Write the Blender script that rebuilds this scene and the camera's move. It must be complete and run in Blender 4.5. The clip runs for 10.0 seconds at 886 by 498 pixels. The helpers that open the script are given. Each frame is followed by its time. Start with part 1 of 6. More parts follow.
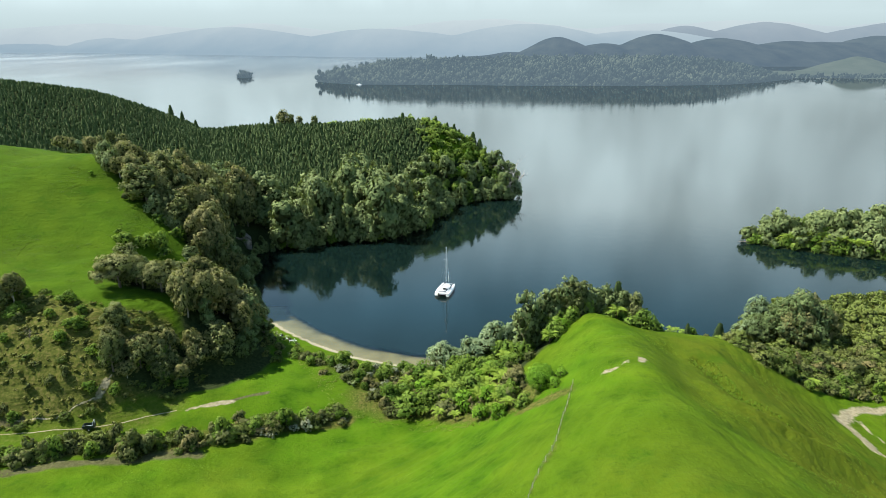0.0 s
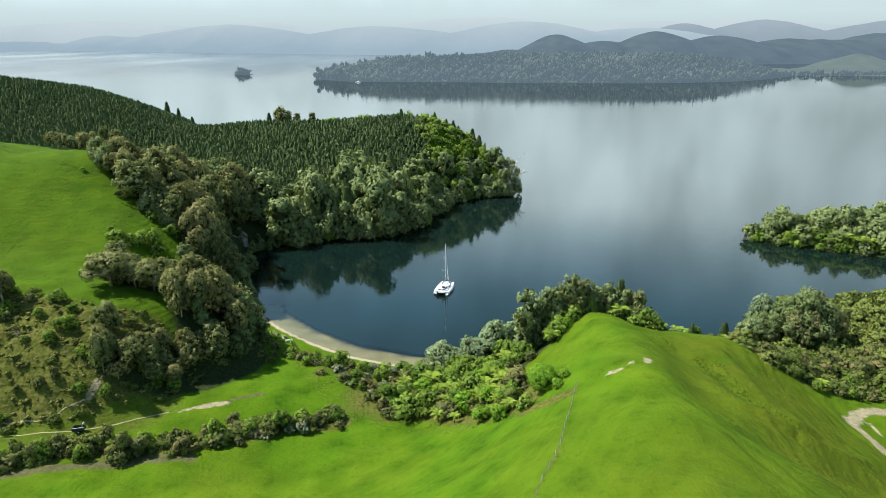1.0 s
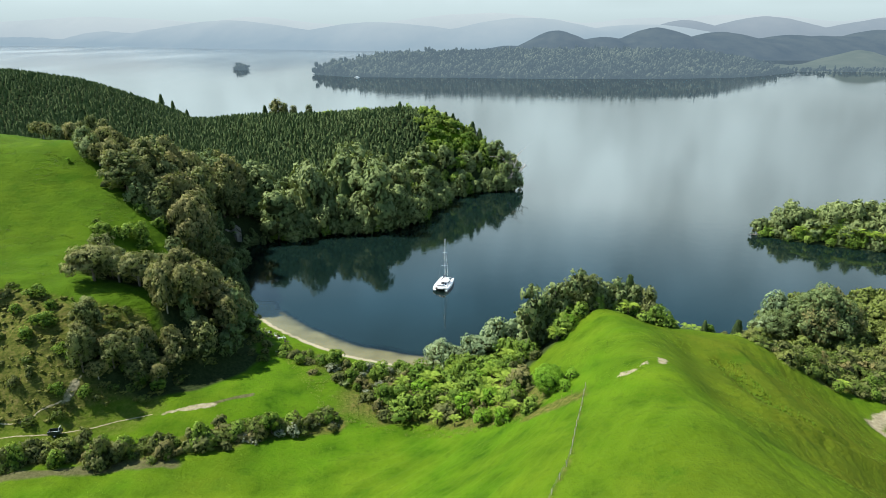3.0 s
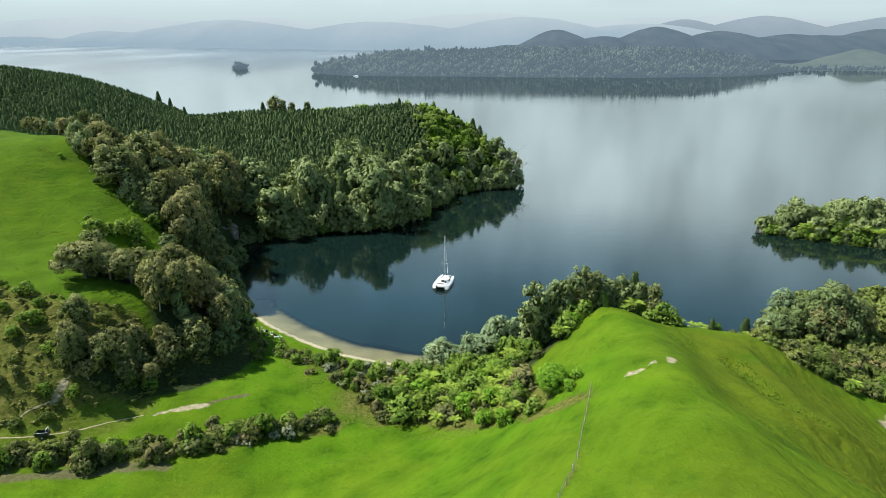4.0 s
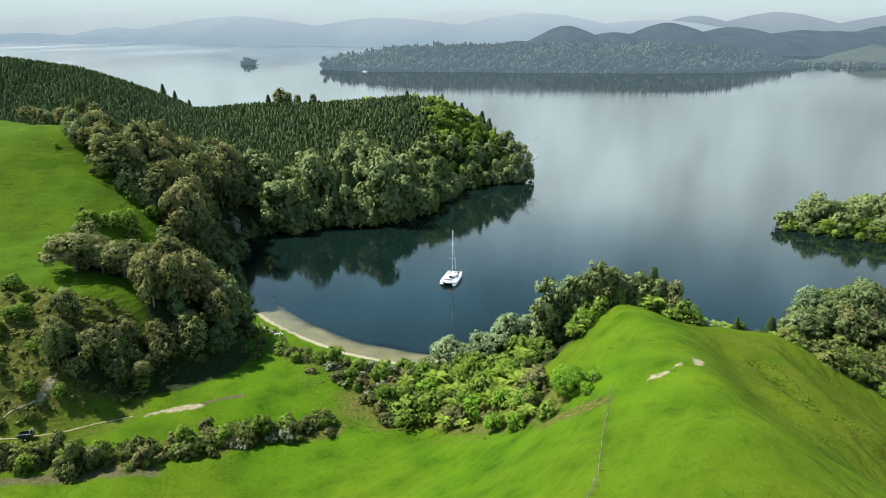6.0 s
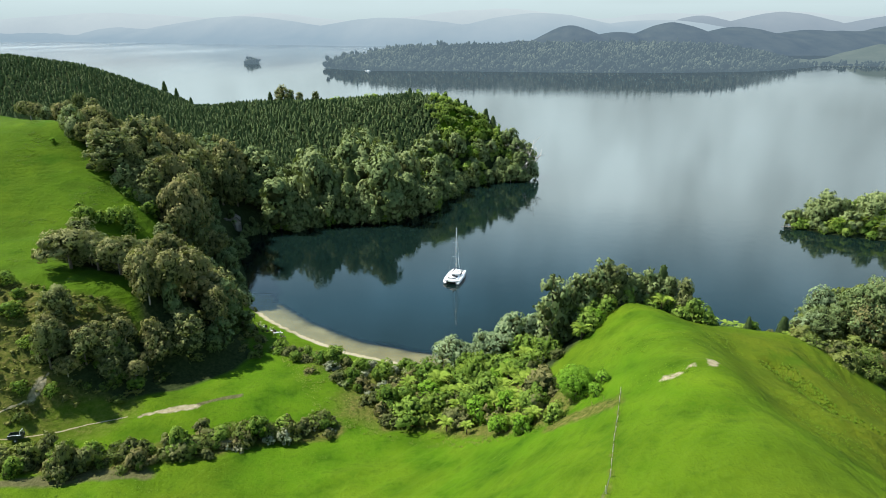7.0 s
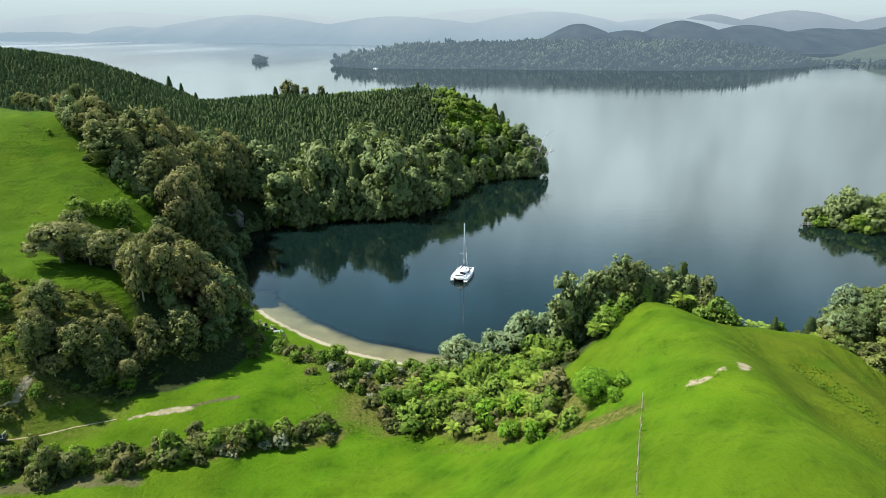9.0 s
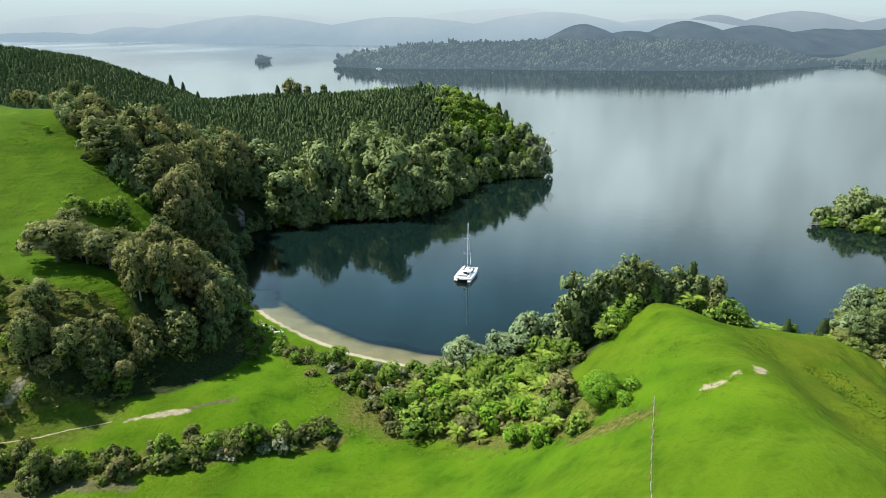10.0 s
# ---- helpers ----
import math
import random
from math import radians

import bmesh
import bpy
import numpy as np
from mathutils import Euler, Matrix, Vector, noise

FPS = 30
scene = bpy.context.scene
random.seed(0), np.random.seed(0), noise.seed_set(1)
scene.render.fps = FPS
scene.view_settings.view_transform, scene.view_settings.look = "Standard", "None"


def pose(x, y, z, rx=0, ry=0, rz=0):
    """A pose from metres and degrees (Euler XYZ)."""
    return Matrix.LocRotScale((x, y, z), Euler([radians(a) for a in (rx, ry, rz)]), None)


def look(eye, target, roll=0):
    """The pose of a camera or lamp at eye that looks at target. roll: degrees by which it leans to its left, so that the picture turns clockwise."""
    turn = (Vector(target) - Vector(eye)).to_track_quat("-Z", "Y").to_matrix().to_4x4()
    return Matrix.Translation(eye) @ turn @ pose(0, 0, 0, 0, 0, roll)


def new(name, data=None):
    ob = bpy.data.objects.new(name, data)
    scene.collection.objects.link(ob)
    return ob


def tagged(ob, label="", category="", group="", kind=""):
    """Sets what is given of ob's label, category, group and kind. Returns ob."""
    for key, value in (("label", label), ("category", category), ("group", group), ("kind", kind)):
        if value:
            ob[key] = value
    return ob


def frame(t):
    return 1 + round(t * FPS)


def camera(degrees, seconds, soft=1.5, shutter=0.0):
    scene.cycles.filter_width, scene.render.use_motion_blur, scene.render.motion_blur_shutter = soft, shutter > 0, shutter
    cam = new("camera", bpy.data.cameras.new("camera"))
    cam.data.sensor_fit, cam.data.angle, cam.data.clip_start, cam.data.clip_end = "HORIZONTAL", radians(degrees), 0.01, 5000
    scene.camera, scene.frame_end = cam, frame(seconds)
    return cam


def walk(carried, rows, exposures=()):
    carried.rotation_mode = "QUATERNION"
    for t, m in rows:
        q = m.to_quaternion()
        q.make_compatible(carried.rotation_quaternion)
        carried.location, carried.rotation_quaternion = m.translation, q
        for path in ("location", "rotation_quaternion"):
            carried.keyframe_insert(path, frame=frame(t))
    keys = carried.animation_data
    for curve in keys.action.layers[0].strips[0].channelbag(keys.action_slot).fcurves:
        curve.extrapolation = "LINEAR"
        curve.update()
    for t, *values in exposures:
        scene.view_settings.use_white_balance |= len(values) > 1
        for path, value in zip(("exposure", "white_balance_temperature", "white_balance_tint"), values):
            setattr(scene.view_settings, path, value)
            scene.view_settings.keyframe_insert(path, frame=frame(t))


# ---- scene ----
cam = camera(69.4, 10.0, soft=0.75)
PATH = [
    (0, (0.995, 4.527, 86.596), (0.916, 6.424, 85.969), -0.2),
    (0.5, (0.937, 6.149, 86.033), (0.859, 8.046, 85.403), -0.1),
    (1, (0.816, 7.94, 85.331), (0.74, 9.836, 84.698), -0.2),
    (1.5, (0.691, 9.682, 84.564), (0.616, 11.577, 83.929), -0.1),
    (2, (0.621, 11.54, 83.768), (0.547, 13.434, 83.13), -0.1),
    (2.5, (0.566, 13.384, 82.986), (0.492, 15.277, 82.345), -0.1),
    (4, (0.261, 18.688, 79.951), (0.188, 20.581, 79.309), -0.1),
    (4.5, (0.254, 20.416, 79.207), (0.174, 22.307, 78.561), -0.1),
    (5, (0.196, 22.099, 78.415), (0.111, 23.989, 77.767), -0.1),
    (5.5, (0.14, 23.915, 77.612), (0.048, 25.804, 76.962), -0.1),
    (7, (-0.126, 29.005, 74.792), (-0.234, 30.893, 74.143), -0.1),
    (7.5, (-0.2, 30.528, 74.048), (-0.314, 32.416, 73.398), -0.1),
    (8, (-0.275, 32.07, 73.269), (-0.395, 33.958, 72.618), -0.1),
    (8.5, (-0.41, 33.684, 72.478), (-0.535, 35.571, 71.826), -0.1),
    (9, (-0.512, 35.177, 71.733), (-0.643, 37.063, 71.082), -0.1),
    (9.5, (-0.608, 36.567, 71.055), (-0.744, 38.453, 70.406), -0.1),
    (10, (-0.832, 37.893, 70.488), (-0.972, 39.779, 69.839), -0.1),
]
walk(cam, [(t, look(eye, target, roll)) for t, eye, target, roll in PATH])

# ---- world, sun, exposure ----
SUN_ELEVATION, SUN_AZIMUTH = radians(53), radians(-76)   # azimuth from +y, to the left of the view
world = bpy.data.worlds.new("sky")
scene.world = world
world.use_nodes = True
wt = world.node_tree
wt.nodes.clear()
w_out, w_bg = wt.nodes.new("ShaderNodeOutputWorld"), wt.nodes.new("ShaderNodeBackground")
w_sky = wt.nodes.new("ShaderNodeTexSky")
w_sky.sky_type, w_sky.sun_disc, w_sky.sun_elevation, w_sky.sun_rotation = "NISHITA", False, SUN_ELEVATION, SUN_AZIMUTH
w_sky.dust_density, w_sky.air_density, w_sky.ozone_density = 0.35, 1.25, 2.2
w_co, w_map = wt.nodes.new("ShaderNodeTexCoord"), wt.nodes.new("ShaderNodeMapping")
w_map.inputs["Scale"].default_value = (1.0, 1.0, 0.55)
w_noise, w_ramp = wt.nodes.new("ShaderNodeTexNoise"), wt.nodes.new("ShaderNodeValToRGB")
w_noise.inputs["Scale"].default_value, w_noise.inputs["Detail"].default_value, w_noise.inputs["Roughness"].default_value = 7.5, 5, 0.55
w_ramp.color_ramp.elements[0].position, w_ramp.color_ramp.elements[1].position = 0.44, 0.64
w_sep = wt.nodes.new("ShaderNodeSeparateXYZ")
w_low, w_tone = wt.nodes.new("ShaderNodeValToRGB"), wt.nodes.new("ShaderNodeValToRGB")
for stops, w_node in ((((0.0, 1.0), (0.24, 0.95), (0.35, 0.66), (0.5, 0.3), (0.8, 0.03)), w_low), (((0.0, 0.35), (0.035, 0.42), (0.085, 0.58), (0.16, 0.95), (0.25, 1.4)), w_tone)):
    while len(w_node.color_ramp.elements) < len(stops):
        w_node.color_ramp.elements.new(0.5)
    for w_stop, (place, value) in zip(w_node.color_ramp.elements, stops):
        w_stop.position, w_stop.color = place, (value, value, value, 1)
blue_gap = w_tone.color_ramp.elements.new(0.4)
blue_gap.color = (0.42, 0.8, 1.1, 1)
w_cloud = wt.nodes.new("ShaderNodeMixRGB")
w_cloud.blend_type, w_cloud.inputs["Fac"].default_value, w_cloud.inputs["Color2"].default_value = "MULTIPLY", 1.0, (10.7, 13.2, 13.8, 1)
w_patch, w_fac, w_mix = wt.nodes.new("ShaderNodeMath"), wt.nodes.new("ShaderNodeMath"), wt.nodes.new("ShaderNodeMixRGB")
w_patch.operation, w_patch.inputs[1].default_value = "MULTIPLY", 0.22
w_fac.operation, w_fac.use_clamp = "MAXIMUM", True
wt.links.new(w_co.outputs["Generated"], w_map.inputs["Vector"])
wt.links.new(w_map.outputs["Vector"], w_noise.inputs["Vector"])
wt.links.new(w_noise.outputs["Fac"], w_ramp.inputs["Fac"])
wt.links.new(w_ramp.outputs["Color"], w_patch.inputs[0])
wt.links.new(w_co.outputs["Generated"], w_sep.inputs["Vector"])
wt.links.new(w_sep.outputs["Z"], w_low.inputs["Fac"])
wt.links.new(w_sep.outputs["Z"], w_tone.inputs["Fac"])
w_puff, w_shade = wt.nodes.new("ShaderNodeMapRange"), wt.nodes.new("ShaderNodeMixRGB")
w_puff.inputs["From Min"].default_value, w_puff.inputs["From Max"].default_value = 0.35, 0.65
w_puff.inputs["To Min"].default_value, w_puff.inputs["To Max"].default_value = 0.72, 1.24
w_shade.blend_type, w_shade.inputs["Fac"].default_value = "MULTIPLY", 1.0
wt.links.new(w_noise.outputs["Fac"], w_puff.inputs["Value"])
wt.links.new(w_tone.outputs["Color"], w_shade.inputs["Color1"])
wt.links.new(w_puff.outputs["Result"], w_shade.inputs["Color2"])
# cloud is brighter towards the sun; haze evens it out near the horizon
w_way, w_side, w_lit = wt.nodes.new("ShaderNodeVectorMath"), wt.nodes.new("ShaderNodeMapRange"), wt.nodes.new("ShaderNodeMixRGB")
w_way.operation, w_way.inputs[1].default_value = "DOT_PRODUCT", (math.sin(SUN_AZIMUTH), math.cos(SUN_AZIMUTH), 0)
w_side.inputs["From Min"].default_value, w_side.inputs["From Max"].default_value = -0.2, 0.9
w_side.inputs["To Min"].default_value, w_side.inputs["To Max"].default_value = 0.68, 1.1
w_lit.blend_type, w_lit.inputs["Fac"].default_value = "MULTIPLY", 1.0
w_clear = wt.nodes.new("ShaderNodeMapRange")
w_clear.inputs["From Min"].default_value, w_clear.inputs["From Max"].default_value = 0.03, 0.1
wt.links.new(w_sep.outputs["Z"], w_clear.inputs["Value"])
wt.links.new(w_clear.outputs["Result"], w_lit.inputs["Fac"])
wt.links.new(w_clear.outputs["Result"], w_shade.inputs["Fac"])
wt.links.new(w_co.outputs["Generated"], w_way.inputs[0])
wt.links.new(w_way.outputs["Value"], w_side.inputs["Value"])
wt.links.new(w_shade.outputs["Color"], w_lit.inputs["Color1"])
wt.links.new(w_side.outputs["Result"], w_lit.inputs["Color2"])
wt.links.new(w_lit.outputs["Color"], w_cloud.inputs["Color1"])
wt.links.new(w_low.outputs["Color"], w_fac.inputs[0])
wt.links.new(w_patch.outputs["Value"], w_fac.inputs[1])
wt.links.new(w_fac.outputs["Value"], w_mix.inputs["Fac"])
wt.links.new(w_sky.outputs["Color"], w_mix.inputs["Color1"])
wt.links.new(w_cloud.outputs["Color"], w_mix.inputs["Color2"])
wt.links.new(w_mix.outputs["Color"], w_bg.inputs["Color"])
w_bg.inputs["Strength"].default_value = 0.061
wt.links.new(w_bg.outputs["Background"], w_out.inputs["Surface"])

sun_data = bpy.data.lights.new("sun", "SUN")
sun_data.energy, sun_data.angle, sun_data.color = 5.0, radians(0.6), (1.0, 0.94, 0.84)
sun = new("sun", sun_data)
sun_way = Vector((math.sin(SUN_AZIMUTH) * math.cos(SUN_ELEVATION), math.cos(SUN_AZIMUTH) * math.cos(SUN_ELEVATION), math.sin(SUN_ELEVATION)))
sun.matrix_world = look(sun_way * 300, (0, 0, 0))
scene.view_settings.exposure = 1.2

# ---- materials ----


def material(name):
    m = bpy.data.materials.new(name)
    m.use_nodes = True
    t = m.node_tree
    t.nodes.clear()
    out = t.nodes.new("ShaderNodeOutputMaterial")
    return m, t, out


def node(t, kind, inputs=(), operation="", blend_type="", attribute_name=""):
    nd = t.nodes.new("ShaderNode" + kind)
    if operation:
        nd.operation = operation
    if blend_type:
        nd.blend_type = blend_type
    if attribute_name:
        nd.attribute_name = attribute_name
    for k, v in dict(inputs).items():
        if isinstance(v, bpy.types.NodeSocket):
            t.links.new(v, nd.inputs[k])
        else:
            nd.inputs[k].default_value = v
    return nd


def grain(t, scale, detail=4.0, rough=0.55, stretch=None, objectwise=False):
    """A noise in metres (or in the thing's own measure)."""
    co = node(t, "TexCoord").outputs["Object"] if objectwise else node(t, "NewGeometry").outputs["Position"]
    if stretch:
        co = node(t, "Mapping", {"Vector": co, "Scale": stretch}).outputs["Vector"]
    return node(t, "TexNoise", {"Vector": co, "Scale": scale, "Detail": detail, "Roughness": rough}).outputs["Fac"]


def ramp(t, fac, *stops):
    nd = node(t, "ValToRGB", {"Fac": fac})
    e = nd.color_ramp.elements
    while len(e) < len(stops):
        e.new(0.5)
    for k, (p, c) in zip(e, stops):
        k.position, k.color = p, (*c, 1)
    return nd.outputs["Color"]


def band(t, fac, a, b, lo=0.0, hi=1.0):
    return node(t, "MapRange", {"Value": fac, "From Min": a, "From Max": b, "To Min": lo, "To Max": hi}).outputs["Result"]


def blend(t, fac, a, b, how="MIX"):
    return node(t, "MixRGB", {"Fac": fac, "Color1": a if isinstance(a, bpy.types.NodeSocket) else (*a, 1), "Color2": b if isinstance(b, bpy.types.NodeSocket) else (*b, 1)}, blend_type=how).outputs["Color"]


def maths(t, how, a, b):
    return node(t, "Math", {0: a, 1: b}, operation=how).outputs["Value"]


def foliage(name, dark, light, thin=0.22, island=0.5, spread=0.35, brown=0.0):
    """Leaves: colour varies from plant to plant, from leaf to leaf and in soft patches."""
    m, t, out = material(name)
    per_plant, per_leaf = node(t, "ObjectInfo").outputs["Random"], node(t, "NewGeometry").outputs["Random Per Island"]
    f = maths(t, "ADD", maths(t, "MULTIPLY", per_leaf, island), maths(t, "MULTIPLY", per_plant, spread))
    f = maths(t, "ADD", f, maths(t, "ADD", band(t, grain(t, 0.16, 3), 0.3, 0.7, -0.12, 0.2), band(t, grain(t, 0.6, 2), 0.3, 0.7, -0.16, 0.22)))
    c = ramp(t, f, (0.0, dark), (0.9, light))
    warm = blend(t, band(t, per_plant, 0.6, 1.0, 0, brown), c, (0.17, 0.13, 0.06))
    c = warm
    body = node(t, "BsdfPrincipled", {"Base Color": c, "Roughness": 0.7, "Specular IOR Level": 0.08})
    glow = node(t, "BsdfTranslucent", {"Color": blend(t, 0.5, c, (0.30, 0.42, 0.04))})
    t.links.new(node(t, "MixShader", {0: thin, 1: body.outputs[0], 2: glow.outputs[0]}).outputs[0], out.inputs[0])
    return m


def plain(name, a, b, rough=0.6, scale=2.0, metal=0.0, bump=0.0, spec=0.4, objectwise=True):
    """A surface of two tones with grain and wear."""
    m, t, out = material(name)
    g1, g2 = grain(t, scale, 5, objectwise=objectwise), grain(t, scale * 7, 3, objectwise=objectwise)
    c = ramp(t, maths(t, "ADD", maths(t, "MULTIPLY", g1, 0.7), maths(t, "MULTIPLY", g2, 0.3)), (0.3, a), (0.7, b))
    body = node(t, "BsdfPrincipled", {"Base Color": c, "Roughness": band(t, g2, 0.2, 0.8, rough - 0.1, rough + 0.1), "Metallic": metal, "Specular IOR Level": spec})
    if bump:
        t.links.new(node(t, "Bump", {"Height": g2, "Strength": bump, "Distance": 0.05}).outputs[0], body.inputs["Normal"])
    t.links.new(body.outputs[0], out.inputs[0])
    return m


BARK = plain("bark", (0.075, 0.06, 0.045), (0.19, 0.16, 0.13), 0.85, 3, bump=0.5)
BARK_PALE = plain("bark_pale", (0.25, 0.23, 0.2), (0.45, 0.43, 0.39), 0.8, 3, bump=0.4)
# dark cores of crowns: shade between the leaves, put into colour
CROWN_SHADE = plain("inner_twigs", (0.02, 0.027, 0.01), (0.06, 0.072, 0.024), 0.95, 5.0, spec=0.03)
CROWN_SHADE_GREEN = plain("crown_shade_core_green", (0.018, 0.036, 0.006), (0.05, 0.085, 0.015), 0.95, 5.0, spec=0.03)
FERN_TRUNK = plain("fern_trunk", (0.03, 0.022, 0.016), (0.09, 0.06, 0.04), 0.95, 4, bump=0.6)
LEAF_DARK = foliage("leaf_dark", (0.056, 0.072, 0.026), (0.182, 0.2, 0.076), 0.15, island=0.22, spread=0.6, brown=0.3)
LEAF_OLIVE = foliage("leaf_olive", (0.082, 0.084, 0.032), (0.21, 0.206, 0.082), 0.2, island=0.2, spread=0.6, brown=0.35)
LEAF_FOREST = foliage("leaf_forest", (0.065, 0.1, 0.038), (0.19, 0.24, 0.09), 0.12, island=0.22)
LEAF_KANUKA = foliage("leaf_kanuka", (0.086, 0.118, 0.045), (0.205, 0.252, 0.1), 0.12, island=0.22)
LEAF_WILLOW = foliage("leaf_willow", (0.12, 0.178, 0.094), (0.24, 0.305, 0.16), 0.25, island=0.35)
LEAF_BUSH = foliage("leaf_bush", (0.048, 0.105, 0.013), (0.2, 0.29, 0.05), 0.3, island=0.35)
LEAF_BRIGHT = foliage("leaf_bright", (0.08, 0.18, 0.012), (0.2, 0.36, 0.035), 0.3, island=0.35, spread=0.15)
LEAF_FERN = foliage("leaf_fern", (0.11, 0.19, 0.02), (0.3, 0.4, 0.065), 0.38, spread=0.3)
LEAF_SHRUB = foliage("leaf_shrub", (0.048, 0.064, 0.019), (0.15, 0.158, 0.06), 0.2, island=0.3, spread=0.6, brown=0.6)
LEAF_SCRUB = foliage("leaf_scrub", (0.052, 0.084, 0.016), (0.128, 0.164, 0.038), 0.15, island=0.25, spread=0.6, brown=0.25)
LEAF_POINT = foliage("leaf_point_bush", (0.11, 0.18, 0.03), (0.28, 0.37, 0.085), 0.42, island=0.4)
LEAF_TUSSOCK = foliage("leaf_tussock", (0.07, 0.082, 0.016), (0.17, 0.165, 0.05), 0.2, island=0.3)
LEAF_SILVER = foliage("leaf_silver", (0.12, 0.14, 0.09), (0.31, 0.33, 0.23), 0.15, island=0.3)
LEAF_FLAX = foliage("leaf_flax", (0.10, 0.14, 0.05), (0.32, 0.36, 0.18), 0.2)
LEAF_PINE = foliage("leaf_pine", (0.028, 0.052, 0.018), (0.084, 0.118, 0.041), 0.15, island=0.45)
BLADES = foliage("grass_blades", (0.03, 0.08, 0.004), (0.07, 0.12, 0.01), 0.3, island=0.9)
RUSH = foliage("rush_tufts", (0.012, 0.034, 0.003), (0.035, 0.07, 0.006), 0.2, island=0.6)
DRY = foliage("dry_bracken", (0.045, 0.08, 0.01), (0.1, 0.115, 0.028), 0.2, island=0.9)
GELCOAT = plain("white_gelcoat", (0.78, 0.79, 0.8), (0.84, 0.84, 0.83), 0.25, 1.0)
DECK = plain("deck_cream", (0.68, 0.68, 0.65), (0.78, 0.77, 0.74), 0.6, 3.0)
SMOKED = plain("smoked_window", (0.012, 0.014, 0.018), (0.02, 0.024, 0.03), 0.12, 2.0)
ALLOY = plain("mast_alloy", (0.72, 0.72, 0.72), (0.82, 0.82, 0.82), 0.35, 4.0, metal=0.3)
NAVY = plain("navy_canvas", (0.015, 0.02, 0.035), (0.03, 0.038, 0.06), 0.85, 6.0)
RUBBER = plain("black_rubber", (0.015, 0.015, 0.016), (0.04, 0.04, 0.04), 0.8, 6.0)
ANTIFOUL = plain("antifoul_paint", (0.02, 0.03, 0.045), (0.04, 0.055, 0.07), 0.7, 3.0)
GREY_HYPALON = plain("grey_dinghy_fabric", (0.32, 0.33, 0.34), (0.42, 0.43, 0.44), 0.6, 5.0)
POST_WOOD = plain("weathered_post_wood", (0.28, 0.26, 0.2), (0.44, 0.41, 0.33), 0.85, 5.0, bump=0.4)
WIRE = plain("fence_wire", (0.08, 0.08, 0.075), (0.14, 0.14, 0.13), 0.6, 8.0, metal=0.3)
GREEN_PAINT = plain("dark_green_paint", (0.012, 0.022, 0.014), (0.03, 0.045, 0.028), 0.5, 4.0)
TABLE_TOP = plain("grey_table_top", (0.2, 0.22, 0.21), (0.3, 0.32, 0.3), 0.7, 5.0)
DARK_WOOD = plain("dark_stained_wood", (0.03, 0.026, 0.022), (0.08, 0.066, 0.05), 0.8, 6.0)
ROCK = plain("pale_cliff_rock", (0.08, 0.075, 0.062), (0.2, 0.185, 0.155), 0.9, 0.35, bump=0.8, objectwise=False)


